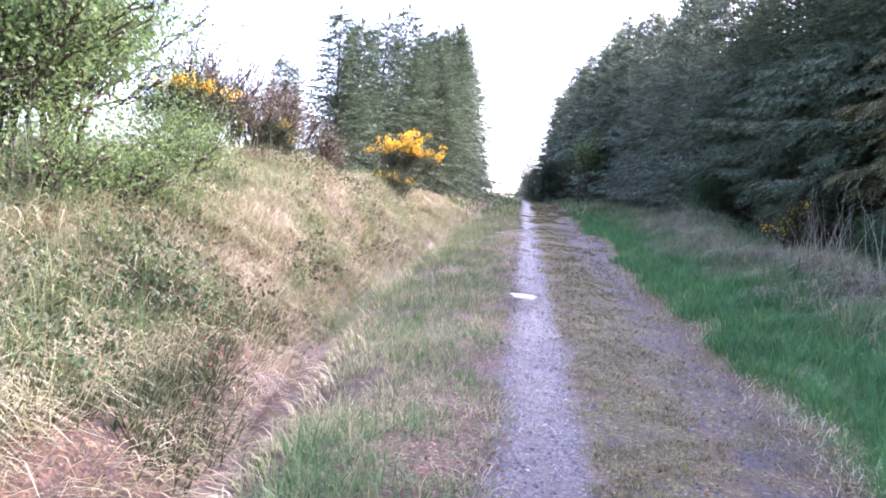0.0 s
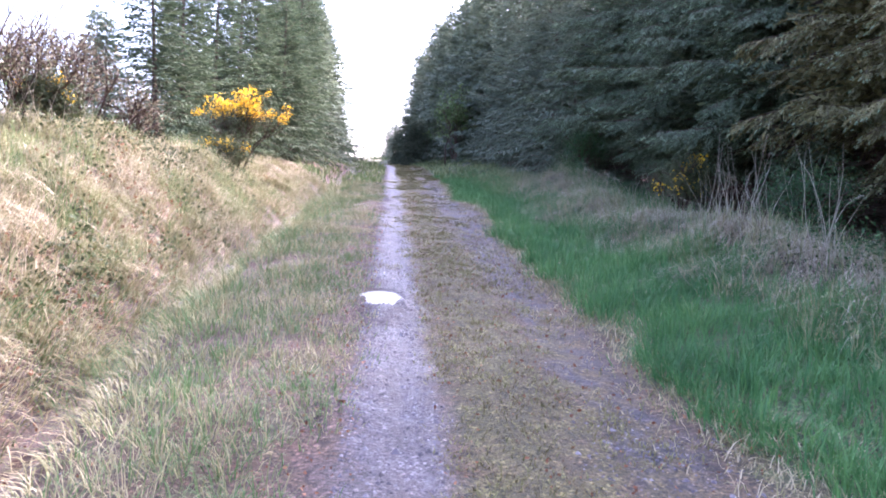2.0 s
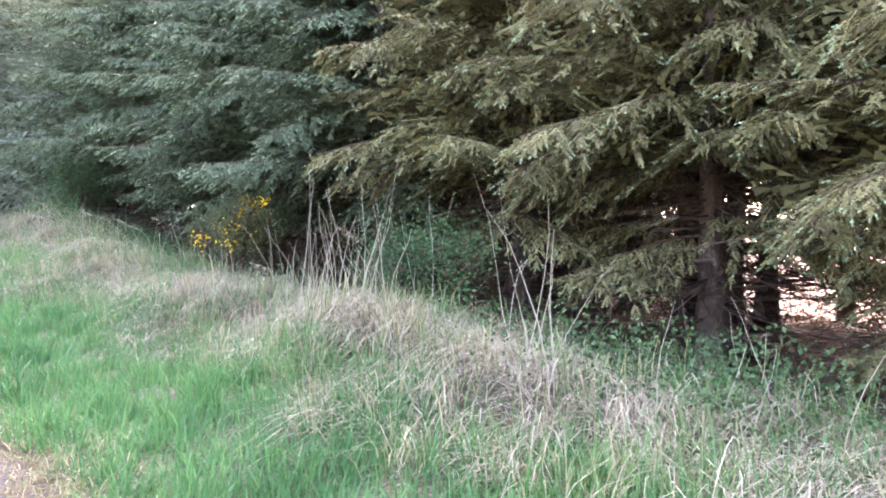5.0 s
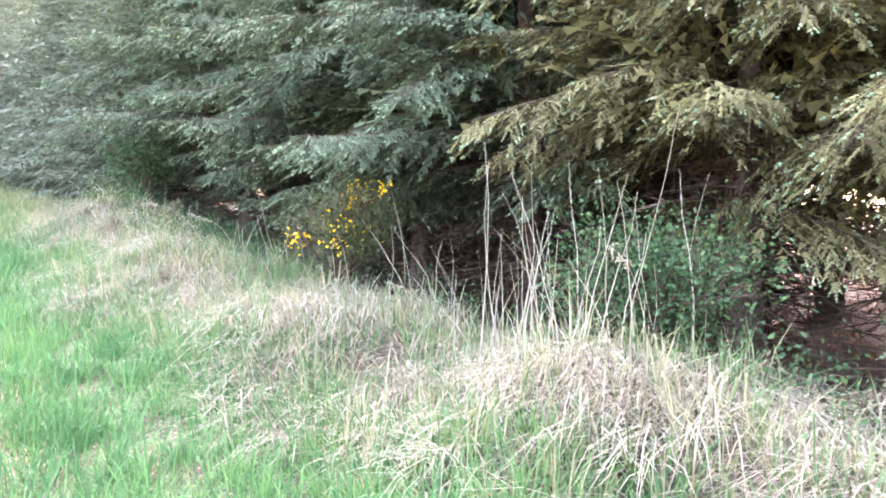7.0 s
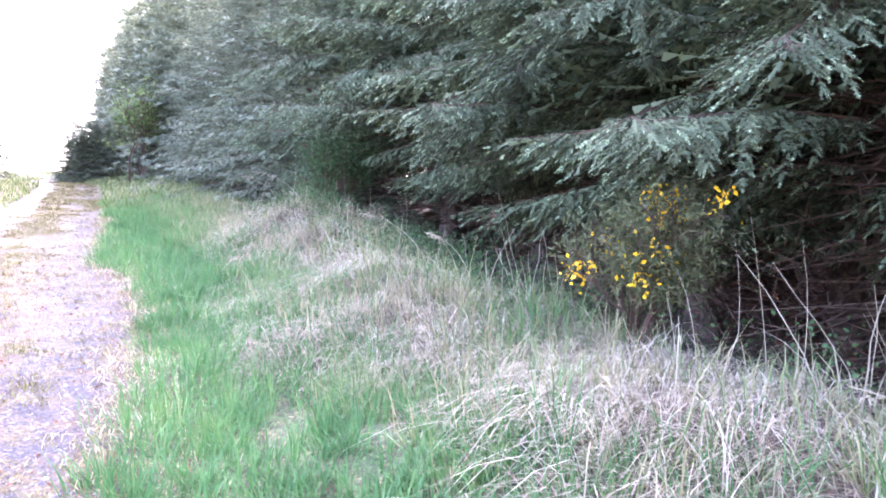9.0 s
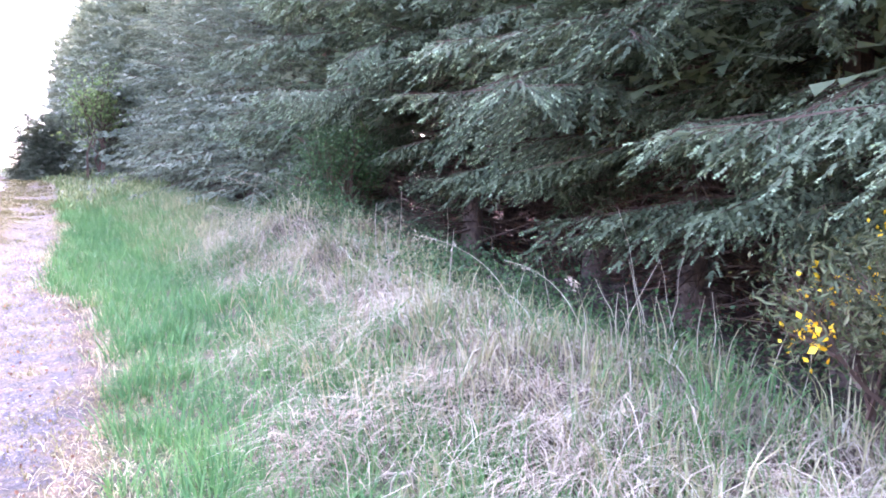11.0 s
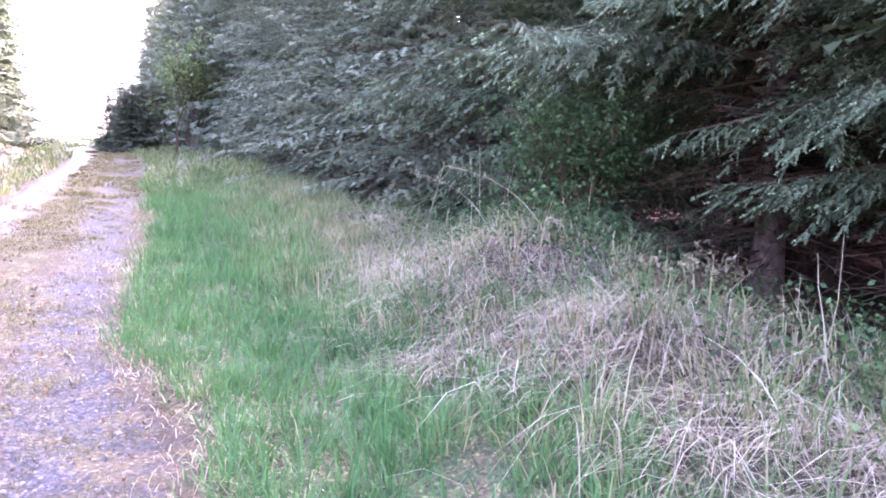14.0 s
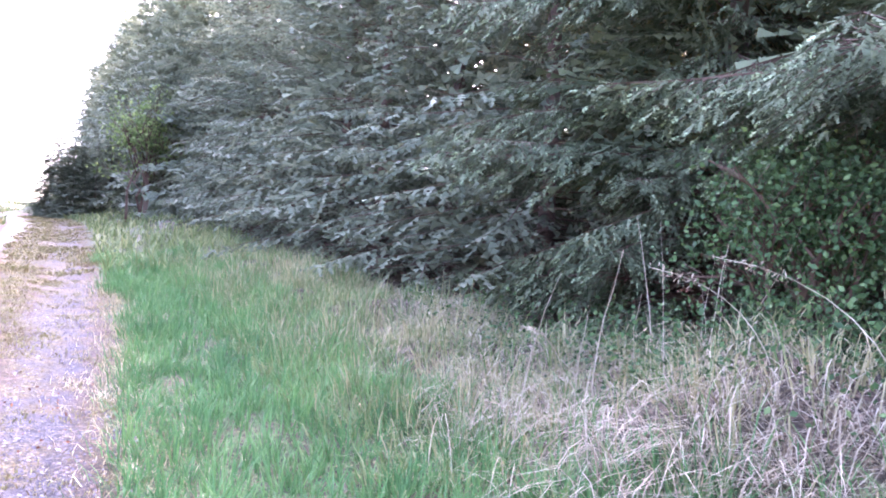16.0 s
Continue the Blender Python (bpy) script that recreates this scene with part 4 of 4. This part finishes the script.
def build_shrubs():
    shrub("gorse_bush", 61, -3.45, 20.3, 2.3, 1.3, 8, 9000, 0.07, M_GORSE, "gorse bush with bright yellow blossom on the bank edge", "gorse bush", "gorse bushes", 4, 3600, flower_top=0.7)
    shrub("gorse_bush", 62, -3.3, 18.6, 0.9, 0.9, 6, 6000, 0.07, M_GORSE, "low gorse bush with a few yellow flowers", "gorse bush", "gorse bushes", 4, 700)
    shrub("gorse_bush", 63, -5.7, 11.7, 1.8, 1.1, 6, 7000, 0.07, M_GORSE, "gorse bush with orange-yellow flower heads on the bank top", "gorse bush", "gorse bushes", 4, 900, flower_top=0.8)
    shrub("gorse_bush", 64, -4.7, 13.6, 1.1, 1.0, 6, 7000, 0.07, M_GORSE, "pale gorse bush with sparse yellow flowers", "gorse bush", "gorse bushes", 4, 300)
    shrub("gorse_bush", 65, 5.08, 15.05, 1.25, 0.65, 7, 9000, 0.05, M_GORSE, "small gorse bush with yellow flowers in front of the spruces", "gorse bush", "gorse bushes", 4, 560, flower_top=0.4)
    for i, (x, y, h) in enumerate(((-5.3, 7.0, 3.4), (-5.8, 8.8, 3.6), (-6.7, 10.4, 3.8), (-5.8, 5.4, 3.6))):
        shrub("willow_shrub", 71 + i, x, y, h, 2.2, 9, 15000, 0.05, M_WILLOW, "light green willow shrub in young leaf on the bank", "willow shrub", "willow shrubs", 4, 0, 0.28, bushy=True)
    for i, (x, y, h, m) in enumerate(((-4.2, 6.2, 1.2, M_WILLOW), (-4.1, 7.5, 1.1, M_WILLOW), (-4.5, 8.9, 1.2, M_WILLOW), (-4.9, 10.4, 1.2, M_WILLOW), (-5.0, 5.0, 1.4, M_WILLOW))):
        shrub("leafy_bush", 76 + i, x, y, h, 1.5, 10, 4200, 0.035, m, "low leafy green bush on the bank slope", "bush", "low bushes on the bank", 3, 0, 0.16, bushy=True)
    for i, (x, y, h) in enumerate(((-5.6, 12.4, 2.6), (-6.3, 14.5, 3.0), (-5.6, 16.2, 2.6), (-6.9, 17.6, 3.2), (-5.0, 13.6, 1.9), (-5.1, 15.2, 2.0), (-4.8, 17.4, 1.7))):
        shrub("bare_shrub", 81 + i, x, y, h, 1.7, 8, 1100, 0.045, M_HEATH, "leafless brown shrub with thin twigs on the bank top", "bare shrub", "bare shrubs", 3, 0, 0.12)
    shrub("young_birch", 95, 3.9 + float(bend(48)), 48, 5.0, 1.9, 6, 4200, 0.12, M_WILLOW, "pale green young birch standing out before the dark spruces", "birch tree", "", 4, 0, 0.25, bushy=True)
    shrub("holly_shrub", 91, 5.3, 22.3, 1.7, 1.1, 6, 9000, 0.034, M_BRAMBLE, "dark glossy green shrub under the spruce boughs", "evergreen shrub", "", 4, 0, 0.13)
    shrub("holly_shrub", 92, 5.5, 11.8, 1.3, 1.0, 7, 8000, 0.03, M_BRAMBLE, "dark leafy shrub below the spruces", "evergreen shrub", "", 4, 0, 0.13)


build_shrubs()


def bracken_clump(seed, x, y, fronds, h):
    """Dead bracken: bent stems with rows of curled leaflets."""
    rng = np.random.default_rng(seed)
    clump = new("bracken_clump")
    for i in range(fronds):
        a, L = rng.uniform(0, 6.28), h * rng.uniform(0.7, 1.2)
        t = np.linspace(0, 1, 9)
        pts = np.stack([np.cos(a) * L * 0.7 * t ** 1.5, np.sin(a) * L * 0.7 * t ** 1.5, L * (t - 0.45 * t ** 3) - 0.03], 1)
        stem = part("frond", mesh_from("frond", *sticks(pts[:-1], pts[1:], np.linspace(0.005, 0.002, 8), np.linspace(0.0045, 0.0015, 8)), M_TWIG), clump)
        q = np.repeat(pts[2:], 14, 0) + rng.normal(0, 0.035, (98, 3))
        part("foliage", mesh_from("foliage", *leaf_quads(q, rng.uniform(0.03, 0.055, 98), rng, 0.2), M_HEATH), stem)
    clump.matrix_basis = pose(x, y, float(terrain(x, y)))
    return tagged(clump, "brown dead bracken standing among the brambles", "bracken", "dead bracken clumps")


for i, (x, y, n, h) in enumerate(((5.05, 20.7, 9, 0.55), (5.2, 20.2, 6, 0.4), (5.4, 10.6, 7, 0.5), (5.3, 22.9, 6, 0.5))):
    bracken_clump(140 + i, x, y, n, h)


def seeding_grass(seed, x, y, h, a):
    """A tall arching grass stem with a drooping pale seed head."""
    rng = np.random.default_rng(seed)
    stem = new("seeding_grass")
    t = np.linspace(0, 1, 10)
    pts = np.stack([np.cos(a) * h * 0.75 * t ** 2, np.sin(a) * h * 0.75 * t ** 2, h * (t - 0.28 * t ** 3) - 0.04], 1)
    part("stem", mesh_from("stem", *sticks(pts[:-1], pts[1:], np.linspace(0.0035, 0.002, 9), np.linspace(0.0033, 0.0016, 9)), M_STRAW), stem)
    n = 46
    k = rng.random(n)
    q = pts[-1] - (pts[-1] - pts[-3]) * k[:, None] + rng.normal(0, 0.010, (n, 3))
    part("seed_head", mesh_from("seed_head", *leaf_quads(q, rng.uniform(0.014, 0.03, n), rng, 0.14), M_STRAW), stem, "pale feathery seed head")
    stem.matrix_basis = pose(x, y, float(terrain(x, y)))
    return tagged(stem, "tall dry grass stem with a drooping pale seed head", "dry grass", "seeding grass stems")


for i, (x, y, h, a) in enumerate(((4.55, 21.3, 1.0, 2.6), (4.3, 21.7, 0.8, 2.9), (4.7, 20.9, 0.75, 3.4), (4.2, 23.0, 0.7, 3.6), (4.5, 17.0, 0.9, 2.4), (4.7, 16.6, 0.8, 1.9), (4.4, 16.2, 0.9, 3.9), (4.5, 12.3, 0.9, 2.0), (4.4, 11.0, 1.0, 3.6), (4.6, 9.9, 1.0, 0.6))):
    seeding_grass(160 + i, x, y, h, a)


def build_undergrowth():
    global RNG
    RNG = np.random.default_rng(5)
    p = scatter(16000, 4.2, 6.3, 4, 26, 1.0, lambda x, y: vnoise(x, y, 1.1, 31) + 0.25 * (x - 5) + np.where((y < 11.5) | (y > 19), 0.35, -0.15) > 0.15)
    k = 8500
    c = np.array([(4.95, 21.9, 0.8, 0.85), (5.0, 8.9, 0.7, 1.0), (5.3, 18.6, 0.5, 0.8)])[RNG.integers(0, 3, k)]
    q = np.stack([c[:, 0] + RNG.normal(0, 0.6, k) * c[:, 2], c[:, 1] + RNG.normal(0, 0.7, k) * c[:, 3], np.zeros(k)], 1)
    q[:, 2] = terrain(q[:, 0], q[:, 1])
    p = np.vstack([p, q])
    p = np.vstack([p, scatter(9000, 5.4, 7.6, 3, 27, 1.0, lambda x, y: vnoise(x, y, 0.9, 37) > -0.15), scatter(9000, 4.65, 6.2, 16, 24, 1.0, lambda x, y: vnoise(x, y, 0.6, 39) > -0.3), scatter(2600, -3.1, -2.05, 2.6, 6.0, 1.0, lambda x, y: vnoise(x, y, 0.5, 38) > 0.1)])
    p[:, 2] += RNG.uniform(0.02, 0.5, len(p)) * (0.4 + 0.6 * RNG.random(len(p)))
    stuff("brambles", leaf_quads(p, RNG.uniform(0.018, 0.045, len(p)), RNG), M_BRAMBLE, "low dark green bramble and ivy leaves among the straw", "brambles")
    p = scatter(7000, 7.5, 17, 3, 34)
    p[:, 2] += 0.02
    stuff("fallen_needles", leaf_quads(p, RNG.uniform(0.03, 0.09, len(p)), RNG), M_BROWNLEAF, "rust-brown litter on the plantation floor", "leaf litter")
    # Dark leaves added as the shade in the hollows of the bank.
    p = scatter(20000, -4.8, -2.2, 2, 20, 1.2, lambda x, y: vnoise(x, y, 0.55, 35) > 0.05)
    p[:, 2] += RNG.uniform(0.02, 0.34, len(p))
    stuff("bank_hollow_shade", leaf_quads(p, RNG.uniform(0.025, 0.07, len(p)), RNG), M_GORSE, "dark green leaf clumps standing in for shaded hollows between the straw", "heather")
    p = np.vstack([scatter(2200, 0.45, 2.3, 2, 26, 1.5), scatter(900, -0.5, 0.05, 2, 22, 1.5), scatter(200, -2.3, -1.2, 2.5, 10)])
    p[:, 2] += 0.02
    stuff("leaf_litter", leaf_quads(p, RNG.uniform(0.014, 0.034, len(p)), RNG), M_BROWNLEAF, "small brown dead leaves scattered over the track", "leaf litter")
    p = scatter(4500, -3.9, -1.95, 2, 22, 1.2, lambda x, y: (vnoise(x, y, 0.8, 33) > 0.12) & (x < -2.15 + np.interp(y, [2, 4, 7, 10], [0.45, 0.4, 0.1, 0.0])))
    p[:, 2] += RNG.uniform(0.02, 0.2, len(p))
    stuff("dead_bracken", leaf_quads(p, RNG.uniform(0.025, 0.06, len(p)), RNG), M_BROWNLEAF, "crumpled rust-brown dead bracken on the bank", "bracken")


build_undergrowth()


def stalk_mesh(points, r):
    """One bent stem: a four-sided tube that tapers to its tip."""
    v, f = [], []
    k = len(points)
    for i, p in enumerate(points):
        q = r * (1 - 0.75 * i / (k - 1))
        v += [(p[0] + q, p[1], p[2]), (p[0], p[1] + q, p[2]), (p[0] - q, p[1], p[2]), (p[0], p[1] - q, p[2])]
    for i in range(k - 1):
        for s in range(4):
            a, c = 4 * i + s, 4 * i + (s + 1) % 4
            f += [(a, c, c + 4), (a, c + 4, a + 4)]
    return mesh_from("stalk", v, f, M_STRAW)


def stalk_clump(seed, x, y, n, h, spread):
    """A clump of tall dry stalks, each bent in its own way."""
    rng = np.random.default_rng(seed)
    clump = new("stalk_clump")
    for i in range(n):
        p = np.array([rng.normal(0, spread), rng.normal(0, spread), 0.0])
        p[2] = float(terrain(x + p[0], y + p[1])) - float(terrain(x, y)) - 0.03
        d = np.array([rng.normal(0, 0.17), rng.normal(0, 0.17), 1.0])
        L = h * rng.uniform(0.5, 1.1)
        pts = [p]
        for k in range(5):
            pts.append(pts[-1] + d * L / 5)
            d = d + rng.normal(0, 0.11, 3)
        if rng.random() < 0.25:
            pts.append(pts[-1] + np.array([d[0] * 2 + rng.normal(0, 0.3), d[1] * 2 + rng.normal(0, 0.3), -0.1]) * 0.2)
        part("stalk", stalk_mesh(pts, rng.uniform(0.0035, 0.0065)), clump)
    clump.matrix_basis = pose(x, y, float(terrain(x, y)))
    return tagged(clump, "clump of tall dry upright stalks in the verge", "dry stalks", "dry stalk clumps")


for i, (x, y, n, h, sp) in enumerate(((4.6, 11.8, 46, 1.0, 0.38), (4.3, 9.4, 9, 1.25, 0.14), (4.9, 13.6, 18, 0.8, 0.35), (5.0, 16.3, 18, 0.75, 0.4), (4.9, 8.3, 7, 0.7, 0.3), (-4.4, 6.0, 22, 1.2, 0.2),
                                      (4.6, 22.6, 12, 0.8, 0.4), (-4.4, 9.2, 14, 0.9, 0.3), (-4.2, 12.6, 18, 0.8, 0.4), (4.8, 18.8, 9, 0.8, 0.4))):
    stalk_clump(100 + i, x, y, n, h, sp)
